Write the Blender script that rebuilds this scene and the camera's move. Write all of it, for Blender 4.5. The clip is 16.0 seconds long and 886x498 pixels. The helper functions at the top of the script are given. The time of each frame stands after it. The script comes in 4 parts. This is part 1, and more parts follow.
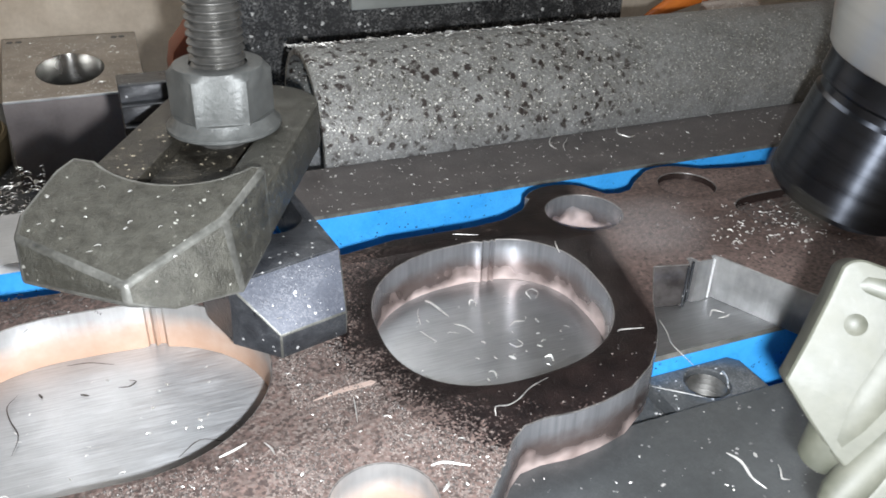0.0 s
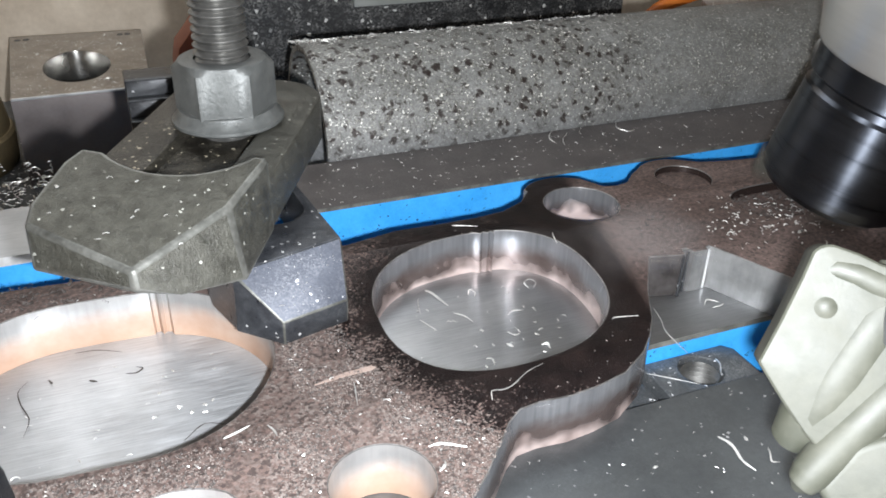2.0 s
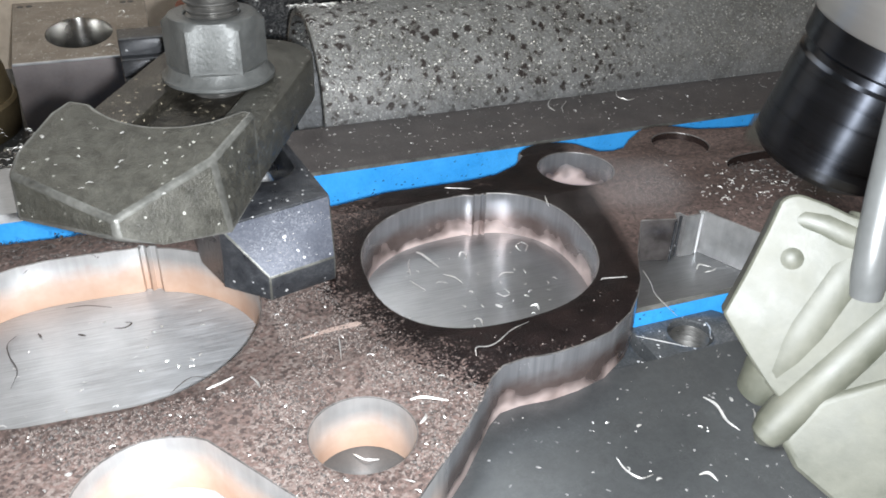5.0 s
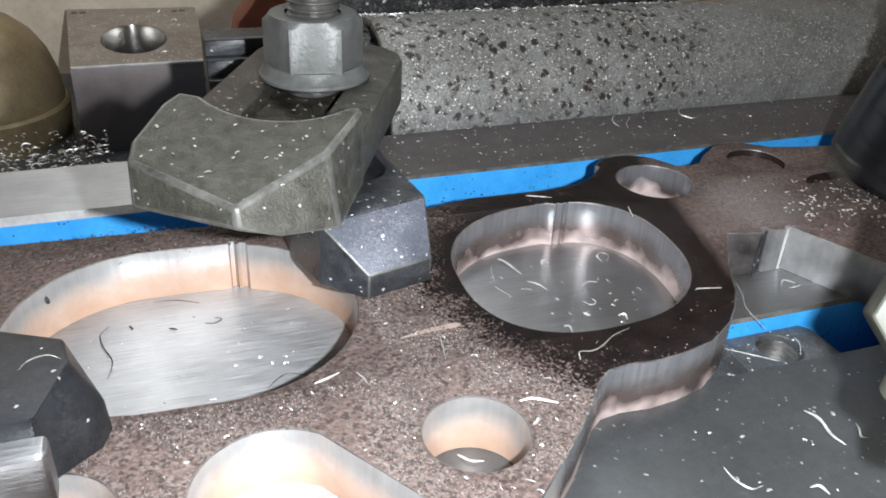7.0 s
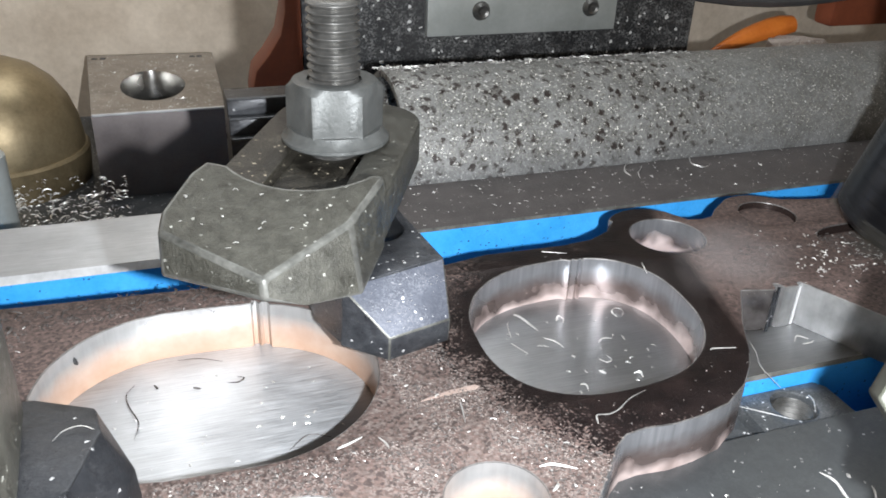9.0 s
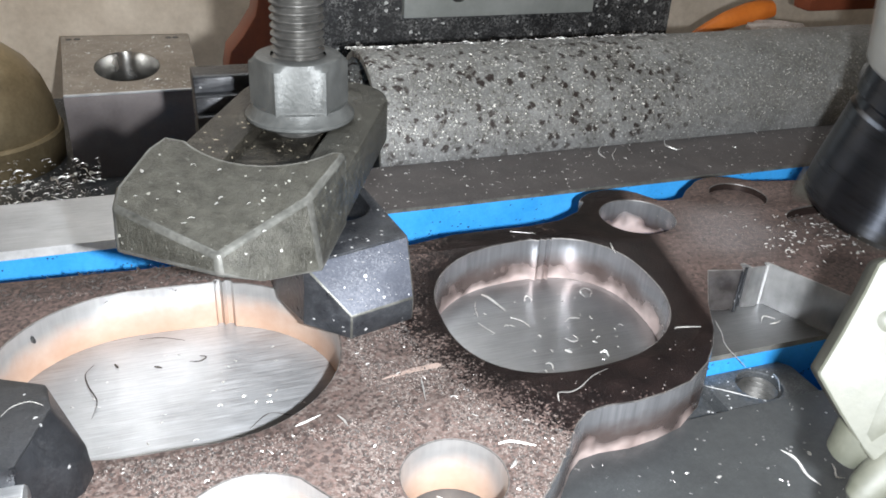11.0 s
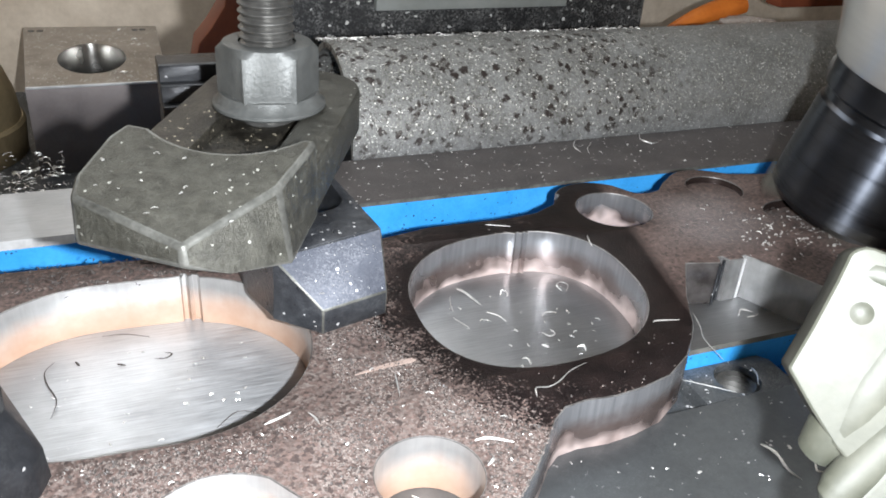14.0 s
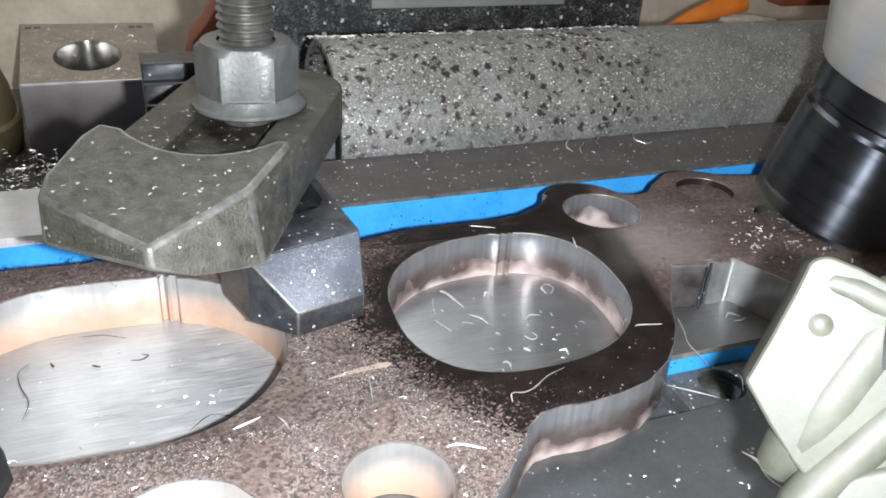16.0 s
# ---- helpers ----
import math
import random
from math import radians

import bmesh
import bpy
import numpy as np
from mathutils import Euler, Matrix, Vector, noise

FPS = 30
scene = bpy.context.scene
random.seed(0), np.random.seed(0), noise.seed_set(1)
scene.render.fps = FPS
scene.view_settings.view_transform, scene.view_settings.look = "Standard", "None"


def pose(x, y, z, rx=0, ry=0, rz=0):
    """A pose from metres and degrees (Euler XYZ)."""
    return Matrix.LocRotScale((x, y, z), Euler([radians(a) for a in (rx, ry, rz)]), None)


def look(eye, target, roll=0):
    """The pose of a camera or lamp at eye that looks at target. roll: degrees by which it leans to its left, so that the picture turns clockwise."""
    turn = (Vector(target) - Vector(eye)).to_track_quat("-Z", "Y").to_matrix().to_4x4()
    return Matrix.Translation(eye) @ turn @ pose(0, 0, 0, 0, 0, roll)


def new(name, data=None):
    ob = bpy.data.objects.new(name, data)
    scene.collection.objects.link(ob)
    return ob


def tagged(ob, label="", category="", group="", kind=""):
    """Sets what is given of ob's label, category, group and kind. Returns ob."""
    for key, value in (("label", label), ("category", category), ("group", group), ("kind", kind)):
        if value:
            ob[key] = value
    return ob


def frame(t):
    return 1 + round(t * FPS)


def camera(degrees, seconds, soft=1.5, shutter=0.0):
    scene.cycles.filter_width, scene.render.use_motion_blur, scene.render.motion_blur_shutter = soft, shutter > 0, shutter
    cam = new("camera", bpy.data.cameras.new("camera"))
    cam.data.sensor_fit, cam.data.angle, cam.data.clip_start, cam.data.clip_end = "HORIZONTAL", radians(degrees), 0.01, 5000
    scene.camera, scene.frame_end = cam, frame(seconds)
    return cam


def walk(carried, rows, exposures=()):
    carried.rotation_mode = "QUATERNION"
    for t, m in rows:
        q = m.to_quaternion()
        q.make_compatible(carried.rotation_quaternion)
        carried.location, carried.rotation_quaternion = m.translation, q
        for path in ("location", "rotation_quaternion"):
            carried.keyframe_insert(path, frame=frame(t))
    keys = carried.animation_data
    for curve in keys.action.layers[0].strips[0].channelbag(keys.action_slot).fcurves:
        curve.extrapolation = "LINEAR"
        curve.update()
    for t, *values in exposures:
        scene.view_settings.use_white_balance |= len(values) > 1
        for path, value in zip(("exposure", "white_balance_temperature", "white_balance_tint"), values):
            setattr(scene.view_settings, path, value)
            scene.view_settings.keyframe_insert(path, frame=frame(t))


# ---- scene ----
cam = camera(56.4, 16.0, soft=1.75, shutter=0.5)
# t, eye (x, y, z), yaw, pitch, lean
PATH = [
    (0.0, -0.0370, -0.2118, 0.1134, -22.84, -29.82, 1.52),
    (0.5, -0.0373, -0.2152, 0.1146, -23.08, -29.73, 1.68),
    (1.0, -0.0393, -0.2130, 0.1124, -22.62, -30.45, 1.63),
    (1.5, -0.0352, -0.2132, 0.1128, -23.45, -29.71, 1.43),
    (2.0, -0.0374, -0.2166, 0.1140, -22.42, -29.97, 1.26),
    (2.5, -0.0357, -0.2163, 0.1147, -22.06, -30.12, 1.22),
    (3.0, -0.0341, -0.2166, 0.1146, -22.87, -30.03, 1.25),
    (3.5, -0.0338, -0.2155, 0.1143, -23.19, -30.35, 1.51),
    (4.0, -0.0342, -0.2172, 0.1125, -22.44, -30.65, 1.31),
    (4.2, -0.0334, -0.2179, 0.1119, -22.60, -31.33, 1.41),
    (6.5, -0.0437, -0.2218, 0.1067, -19.31, -30.72, 1.74),
    (7.0, -0.0514, -0.2152, 0.1053, -20.92, -29.80, 2.93),
    (7.5, -0.0562, -0.2127, 0.1037, -21.92, -29.71, 3.39),
    (8.0, -0.0583, -0.2143, 0.1092, -21.74, -28.65, 3.14),
    (8.5, -0.0577, -0.2132, 0.1143, -20.47, -28.13, 2.72),
    (9.0, -0.0536, -0.2144, 0.1133, -20.09, -27.86, 2.46),
    (9.5, -0.0501, -0.2166, 0.1143, -20.47, -28.07, 2.68),
    (11.8, -0.0474, -0.2137, 0.1074, -21.24, -29.15, 3.20),
    (12.0, -0.0458, -0.2116, 0.1067, -21.18, -29.33, 3.15),
    (12.5, -0.0462, -0.2109, 0.1066, -21.11, -29.44, 3.40),
    (13.0, -0.0427, -0.2112, 0.1073, -22.54, -29.18, 3.59),
    (13.5, -0.0456, -0.2129, 0.1102, -22.89, -28.48, 3.84),
    (14.0, -0.0477, -0.2125, 0.1076, -23.30, -28.65, 3.99),
    (14.5, -0.0456, -0.2106, 0.1064, -22.91, -29.34, 3.64),
    (15.0, -0.0441, -0.2097, 0.1061, -21.60, -29.66, 3.59),
    (15.5, -0.0410, -0.2131, 0.1075, -21.67, -29.35, 3.59),
    (16.0, -0.0413, -0.2123, 0.1077, -22.74, -28.86, 4.02),
]


def aim(x, y, z, yaw, pitch, lean):
    a, b = radians(yaw), radians(pitch)
    way = Vector((-math.sin(a) * math.cos(b), math.cos(a) * math.cos(b), math.sin(b)))
    return look((x, y, z), Vector((x, y, z)) + way, lean)


walk(cam, [(r[0], aim(*r[1:])) for r in PATH],
     [(0.0, -0.10), (4.0, -0.10), (6.5, -0.42), (7.2, -0.17), (8.5, 0.04), (12.0, 0.0), (16.0, 0.0)])

# ---- light: the torch beside the lens, a dim workshop round it, two added fills ----
scene.view_settings.exposure = 0.0
world = bpy.data.worlds.new("world")
scene.world = world
world.use_nodes = True
world.node_tree.nodes["Background"].inputs[0].default_value = (0.9, 0.95, 1.0, 1)
world.node_tree.nodes["Background"].inputs[1].default_value = 0.04
torch = bpy.data.lights.new("torch", "POINT")
torch.energy, torch.shadow_soft_size, torch.color = 4.4, 0.0022, (0.93, 0.97, 1.02)
new("torch", torch).location = (-0.0295, -0.2140, 0.1045)
# added fill, no real lamp: lifts the wall and things behind the bar
lamp = bpy.data.lights.new("back_fill", "AREA")
lamp.energy, lamp.size, lamp.color = 1.35, 0.25, (0.93, 0.97, 1.0)
new("back_fill", lamp).matrix_world = look((0.05, 0.19, 0.50), (0.02, 0.33, 0.06))

# added unseen source, so the brushed bars have something bright to reflect
strip = bpy.data.lights.new("glare_fill", "AREA")
strip.shape, strip.energy, strip.size, strip.size_y, strip.color = "RECTANGLE", 0.29, 0.34, 0.30, (0.92, 0.96, 1.0)
new("glare_fill", strip).matrix_world = look((-0.135, 0.265, 0.285), (-0.06, -0.06, 0))

T = 0.012          # plate thickness; the bars' tops are z = 0
BED = -0.062       # floor of the slots

# ---- materials ----


def nodes_of(name):
    m = bpy.data.materials.new(name)
    m.use_nodes = True
    t = m.node_tree
    return m, t, t.nodes["Principled BSDF"]


def add(t, kind, **kw):
    n = t.nodes.new(kind)
    for k, v in kw.items():
        n.inputs[k.replace("_", " ")].default_value = v
    return n


def coords(t, stretch=(1, 1, 1)):
    c = t.nodes.new("ShaderNodeTexCoord")
    m = t.nodes.new("ShaderNodeMapping")
    m.inputs["Scale"].default_value = stretch
    t.links.new(c.outputs["Object"], m.inputs["Vector"])
    return m.outputs["Vector"]


def noise_tex(t, vec, scale, detail=4.0, rough=0.6):
    n = add(t, "ShaderNodeTexNoise", Scale=scale, Detail=detail, Roughness=rough)
    t.links.new(vec, n.inputs["Vector"])
    return n.outputs["Fac"]


def grains(t, vec, scale):
    """A random value for each small grain."""
    w = add(t, "ShaderNodeTexVoronoi", Scale=scale)
    t.links.new(vec, w.inputs["Vector"])
    sp = t.nodes.new("ShaderNodeSeparateColor")
    t.links.new(w.outputs["Color"], sp.inputs[0])
    return sp.outputs[0]


def shifted(t, value, plus):
    n = t.nodes.new("ShaderNodeMath")
    n.operation = "ADD"
    n.inputs[1].default_value = plus
    t.links.new(value, n.inputs[0])
    return n.outputs[0]


def ramp(t, fac, stops):
    r = t.nodes.new("ShaderNodeValToRGB")
    e = r.color_ramp.elements
    while len(e) < len(stops):
        e.new(0.5)
    for k, (p, c) in zip(e, stops):
        k.position = p
        k.color = (*c, 1) if len(c) == 3 else c
    t.links.new(fac, r.inputs["Fac"])
    return r.outputs["Color"]


def mix(t, fac, a, b, kind="MIX"):
    m = t.nodes.new("ShaderNodeMix")
    m.data_type, m.blend_type = "RGBA", kind
    if isinstance(fac, float):
        m.inputs[0].default_value = fac
    else:
        t.links.new(fac, m.inputs[0])
    for i, v in ((6, a), (7, b)):
        if isinstance(v, tuple):
            m.inputs[i].default_value = (*v, 1)
        else:
            t.links.new(v, m.inputs[i])
    return m.outputs[2]


def bump(t, b, height, strength, dist=0.0003):
    n = add(t, "ShaderNodeBump", Strength=strength, Distance=dist)
    t.links.new(height, n.inputs["Height"])
    if b.inputs["Normal"].is_linked:
        t.links.new(b.inputs["Normal"].links[0].from_socket, n.inputs["Normal"])
    t.links.new(n.outputs["Normal"], b.inputs["Normal"])


def surface(name, dark, light, scale=200, fine=1500, rough=(0.4, 0.6), metal=0.0, relief=0.3, specks=0.0, speck=(0.8, 0.8, 0.8), stretch=(1, 1, 1), spot=900, dist=0.0003):
    """Two-scale mottled surface; specks: share of small bright grains lying on it."""
    m, t, b = nodes_of(name)
    v = coords(t, stretch)
    big = noise_tex(t, v, scale)
    small = noise_tex(t, v, fine, 6.0, 0.7)
    c = mix(t, 0.35, ramp(t, big, [(0.3, dark), (0.7, light)]), ramp(t, small, [(0.3, dark), (0.72, light)]))
    r = ramp(t, big, [(0.3, (rough[0],) * 3), (0.7, (rough[1],) * 3)])
    if specks:
        g = grains(t, coords(t), spot * 2.2)
        where = noise_tex(t, coords(t), 150, 3.0, 0.6)
        k = ramp(t, g, [(1 - specks * 0.20, (0, 0, 0)), (1 - specks * 0.18, (1, 1, 1))])
        dust = mix(t, 1.0, ramp(t, grains(t, coords(t), spot * 4.0), [(0.35, (0, 0, 0)), (1.0, (min(1.0, specks * 3.5),) * 3)]), ramp(t, where, [(0.4, (0.15,) * 3), (0.65, (1, 1, 1))]), "MULTIPLY")
        c = mix(t, dust, c, speck)
        c = mix(t, k, c, speck)
        bump(t, b, g, 0.12, dist)
    t.links.new(c, b.inputs["Base Color"])
    t.links.new(r, b.inputs["Roughness"])
    b.inputs["Metallic"].default_value = metal
    bump(t, b, small, relief, dist)
    return m


def mill_scale():
    """Hot-rolled top: brown, dusty with fine chips, oily dark round the second opening."""
    m, t, b = nodes_of("mill_scale")
    v = coords(t)
    big = noise_tex(t, v, 45, 5.0, 0.6)
    small = noise_tex(t, v, 900, 6.0, 0.75)
    grain = noise_tex(t, v, 1500, 3.0, 0.6)
    base = ramp(t, big, [(0.3, (0.042, 0.030, 0.027)), (0.7, (0.092, 0.068, 0.060))])
    base = mix(t, ramp(t, small, [(0.45, (0, 0, 0)), (0.62, (1, 1, 1))]), base, (0.135, 0.092, 0.080))
    # dust lies left and near of the opening, oil round it
    sep = t.nodes.new("ShaderNodeSeparateXYZ")
    t.links.new(v, sep.inputs[0])

    def lump(cx, cy, rx, ry):
        d = t.nodes.new("ShaderNodeVectorMath")
        d.operation = "SUBTRACT"
        d.inputs[1].default_value = (cx, cy, 0)
        t.links.new(v, d.inputs[0])
        s = t.nodes.new("ShaderNodeVectorMath")
        s.operation = "MULTIPLY"
        s.inputs[1].default_value = (1 / rx, 1 / ry, 0)
        t.links.new(d.outputs[0], s.inputs[0])
        n = t.nodes.new("ShaderNodeVectorMath")
        n.operation = "LENGTH"
        t.links.new(s.outputs[0], n.inputs[0])
        a = t.nodes.new("ShaderNodeMath")
        a.operation = "ADD"
        t.links.new(n.outputs["Value"], a.inputs[0])
        q = t.nodes.new("ShaderNodeMath")
        q.operation = "MULTIPLY_ADD"
        t.links.new(noise_tex(t, v, 110, 5.0, 0.7), q.inputs[0])
        q.inputs[1].default_value, q.inputs[2].default_value = 0.7, -0.35
        t.links.new(q.outputs[0], a.inputs[1])
        return a.outputs[0]

    side = t.nodes.new("ShaderNodeVectorMath")
    side.operation = "DOT_PRODUCT"
    side.inputs[1].default_value = (0.975, -0.222, 0)
    t.links.new(v, side.inputs[0])
    dry = ramp(t, side.outputs["Value"], [(0.0822, (0, 0, 0)), (0.0836, (1, 1, 1))])
    rim_noise = t.nodes.new("ShaderNodeMath")
    rim_noise.operation = "MULTIPLY_ADD"
    t.links.new(grains(t, v, 2600), rim_noise.inputs[0])
    rim_noise.inputs[1].default_value = 0.16
    half = t.nodes.new("ShaderNodeMath")
    half.operation = "MULTIPLY"
    half.inputs[1].default_value = 0.5
    t.links.new(lump(0.038, -0.077, 0.041, 0.046), half.inputs[0])
    t.links.new(half.outputs[0], rim_noise.inputs[2])
    oil = ramp(t, rim_noise.outputs[0], [(0.54, (1, 1, 1)), (0.59, (0, 0, 0))])
    lug = ramp(t, lump(0.070, -0.042, 0.028, 0.028), [(0.70, (1, 1, 1)), (0.80, (0, 0, 0))])
    oil = mix(t, lug, oil, (1.0, 1.0, 1.0))
    oil = mix(t, dry, oil, (0.0, 0.0, 0.0))
    col = mix(t, oil, base, ramp(t, noise_tex(t, v, 160, 5.0, 0.65), [(0.35, (0.0040, 0.0027, 0.0028)), (0.7, (0.0135, 0.0085, 0.0080))]))
    cell = grains(t, v, 2100)
    grit = ramp(t, cell, [(0.42, (0, 0, 0)), (0.95, (1, 1, 1))])
    free = ramp(t, lump(-0.02, -0.105, 0.085, 0.05), [(0.6, (1, 1, 1)), (1.15, (0.03, 0.03, 0.03))])
    k = mix(t, 1.0, grit, free, "MULTIPLY")
    nooil = ramp(t, oil, [(0.0, (1, 1, 1)), (1.0, (0, 0, 0))])
    k = mix(t, 1.0, k, nooil, "MULTIPLY")
    patch = ramp(t, noise_tex(t, v, 70, 4.0, 0.65), [(0.40, (0.25, 0.25, 0.25)), (0.62, (1, 1, 1))])
    k = mix(t, 1.0, k, patch, "MULTIPLY")
    col = mix(t, k, col, (0.185, 0.157, 0.143))
    dk = ramp(t, grains(t, v, 1500), [(0.78, (0, 0, 0)), (0.86, (0.8, 0.8, 0.8))])
    col = mix(t, mix(t, 1.0, dk, nooil, "MULTIPLY"), col, (0.035, 0.026, 0.024))
    t.links.new(col, b.inputs["Base Color"])
    t.links.new(ramp(t, oil, [(0, (0.6,) * 3), (1, (0.33,) * 3)]), b.inputs["Roughness"])
    b.inputs["Specular IOR Level"].default_value = 0.22
    bump(t, b, grain, 0.35, 0.0004)
    bump(t, b, small, 0.25, 0.0003)
    return m


def cut_wall():
    """Cut edge of the plate: machined grey towards the top, bare pinkish steel below; the notch is machined all over."""
    m, t, b = nodes_of("cut_wall")
    v = coords(t)
    sep = t.nodes.new("ShaderNodeSeparateXYZ")
    t.links.new(v, sep.inputs[0])
    lines = noise_tex(t, coords(t, (1, 1, 0.05)), 700, 3.0, 0.6)
    n = noise_tex(t, v, 130, 4.0, 0.6)
    soft = ramp(t, sep.outputs[0], [(0.0, (1, 1, 1)), (0.004, (0, 0, 0))])
    pink = mix(t, soft, ramp(t, n, [(0.3, (0.42, 0.325, 0.30)), (0.7, (0.52, 0.425, 0.40))]), ramp(t, n, [(0.3, (0.39, 0.245, 0.172)), (0.7, (0.47, 0.325, 0.242))]))
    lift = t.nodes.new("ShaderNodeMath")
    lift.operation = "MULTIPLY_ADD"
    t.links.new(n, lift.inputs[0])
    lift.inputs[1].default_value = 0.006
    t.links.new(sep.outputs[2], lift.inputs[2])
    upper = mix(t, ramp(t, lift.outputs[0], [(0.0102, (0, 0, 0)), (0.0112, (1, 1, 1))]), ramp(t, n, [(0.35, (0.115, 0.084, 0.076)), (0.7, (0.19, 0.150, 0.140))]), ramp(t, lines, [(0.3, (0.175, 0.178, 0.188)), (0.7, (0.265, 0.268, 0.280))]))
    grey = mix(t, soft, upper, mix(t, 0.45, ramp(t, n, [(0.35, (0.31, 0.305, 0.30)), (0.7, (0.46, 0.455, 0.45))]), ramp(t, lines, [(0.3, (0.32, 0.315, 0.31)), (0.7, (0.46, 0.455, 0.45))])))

    low = noise_tex(t, v, 120, 2.5, 0.5)

    def band(noise_amp, lo, hi, source=n):
        h = t.nodes.new("ShaderNodeMath")
        h.operation = "MULTIPLY_ADD"
        t.links.new(source, h.inputs[0])
        h.inputs[1].default_value = noise_amp
        t.links.new(sep.outputs[2], h.inputs[2])
        return ramp(t, h.outputs[0], [(lo, (0, 0, 0)), (hi, (1, 1, 1))])

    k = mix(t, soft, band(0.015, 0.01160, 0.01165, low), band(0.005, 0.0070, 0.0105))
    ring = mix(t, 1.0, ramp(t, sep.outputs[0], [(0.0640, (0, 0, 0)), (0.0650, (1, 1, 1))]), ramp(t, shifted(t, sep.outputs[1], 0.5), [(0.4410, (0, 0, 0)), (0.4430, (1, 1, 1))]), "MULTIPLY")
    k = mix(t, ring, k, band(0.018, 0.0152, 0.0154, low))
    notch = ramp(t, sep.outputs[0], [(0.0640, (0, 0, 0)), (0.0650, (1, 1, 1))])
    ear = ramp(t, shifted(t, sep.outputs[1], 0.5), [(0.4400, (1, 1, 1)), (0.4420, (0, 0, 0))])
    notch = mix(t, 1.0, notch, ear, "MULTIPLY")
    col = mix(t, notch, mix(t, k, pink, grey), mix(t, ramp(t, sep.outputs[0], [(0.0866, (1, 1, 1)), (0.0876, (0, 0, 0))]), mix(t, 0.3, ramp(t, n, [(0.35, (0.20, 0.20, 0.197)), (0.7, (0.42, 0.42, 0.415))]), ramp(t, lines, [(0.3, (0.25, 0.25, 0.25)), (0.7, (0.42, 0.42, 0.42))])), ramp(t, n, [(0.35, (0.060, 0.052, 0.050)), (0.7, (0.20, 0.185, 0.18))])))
    # walls of the far recesses are darkened in the colour
    recess_dark = mix(t, 1.0, ramp(t, sep.outputs[0], [(0.103, (0, 0, 0)), (0.105, (1, 1, 1))]), ramp(t, shifted(t, sep.outputs[1], 0.5), [(0.428, (0, 0, 0)), (0.430, (1, 1, 1))]), "MULTIPLY")
    col = mix(t, recess_dark, col, (0.040, 0.028, 0.025))
    k2 = mix(t, notch, k, (1.0, 1.0, 1.0))
    t.links.new(col, b.inputs["Base Color"])
    t.links.new(mix(t, k2, (0.5,) * 3, mix(t, soft, (0.24,) * 3, (0.36,) * 3)), b.inputs["Roughness"])
    t.links.new(mix(t, k2, (0.1,) * 3, (0.6,) * 3), b.inputs["Metallic"])
    bump(t, b, lines, 0.06, 0.0002)
    return m


def brushed(name, dark, light, rough=0.32, along=(0.02, 1, 1), scale=900, metal=1.0, groove=0.0, spread=(0, 1, 0)):
    m, t, b = nodes_of(name)
    g = noise_tex(t, coords(t, along), scale, 4.0, 0.7)
    big = noise_tex(t, coords(t), 60)
    c = mix(t, 0.4, ramp(t, g, [(0.3, dark), (0.7, light)]), ramp(t, big, [(0.3, dark), (0.7, light)]))
    t.links.new(c, b.inputs["Base Color"])
    t.links.new(ramp(t, g, [(0.3, (rough - 0.06,) * 3), (0.7, (rough + 0.1,) * 3)]), b.inputs["Roughness"])
    b.inputs["Metallic"].default_value = metal
    if groove:
        # light spreads across the grooves
        b.inputs["Anisotropic"].default_value = groove
        d = t.nodes.new("ShaderNodeCombineXYZ")
        for i in range(3):
            d.inputs[i].default_value = spread[i]
        t.links.new(d.outputs[0], b.inputs["Tangent"])
    bump(t, b, g, 0.22, 0.0002)
    return m


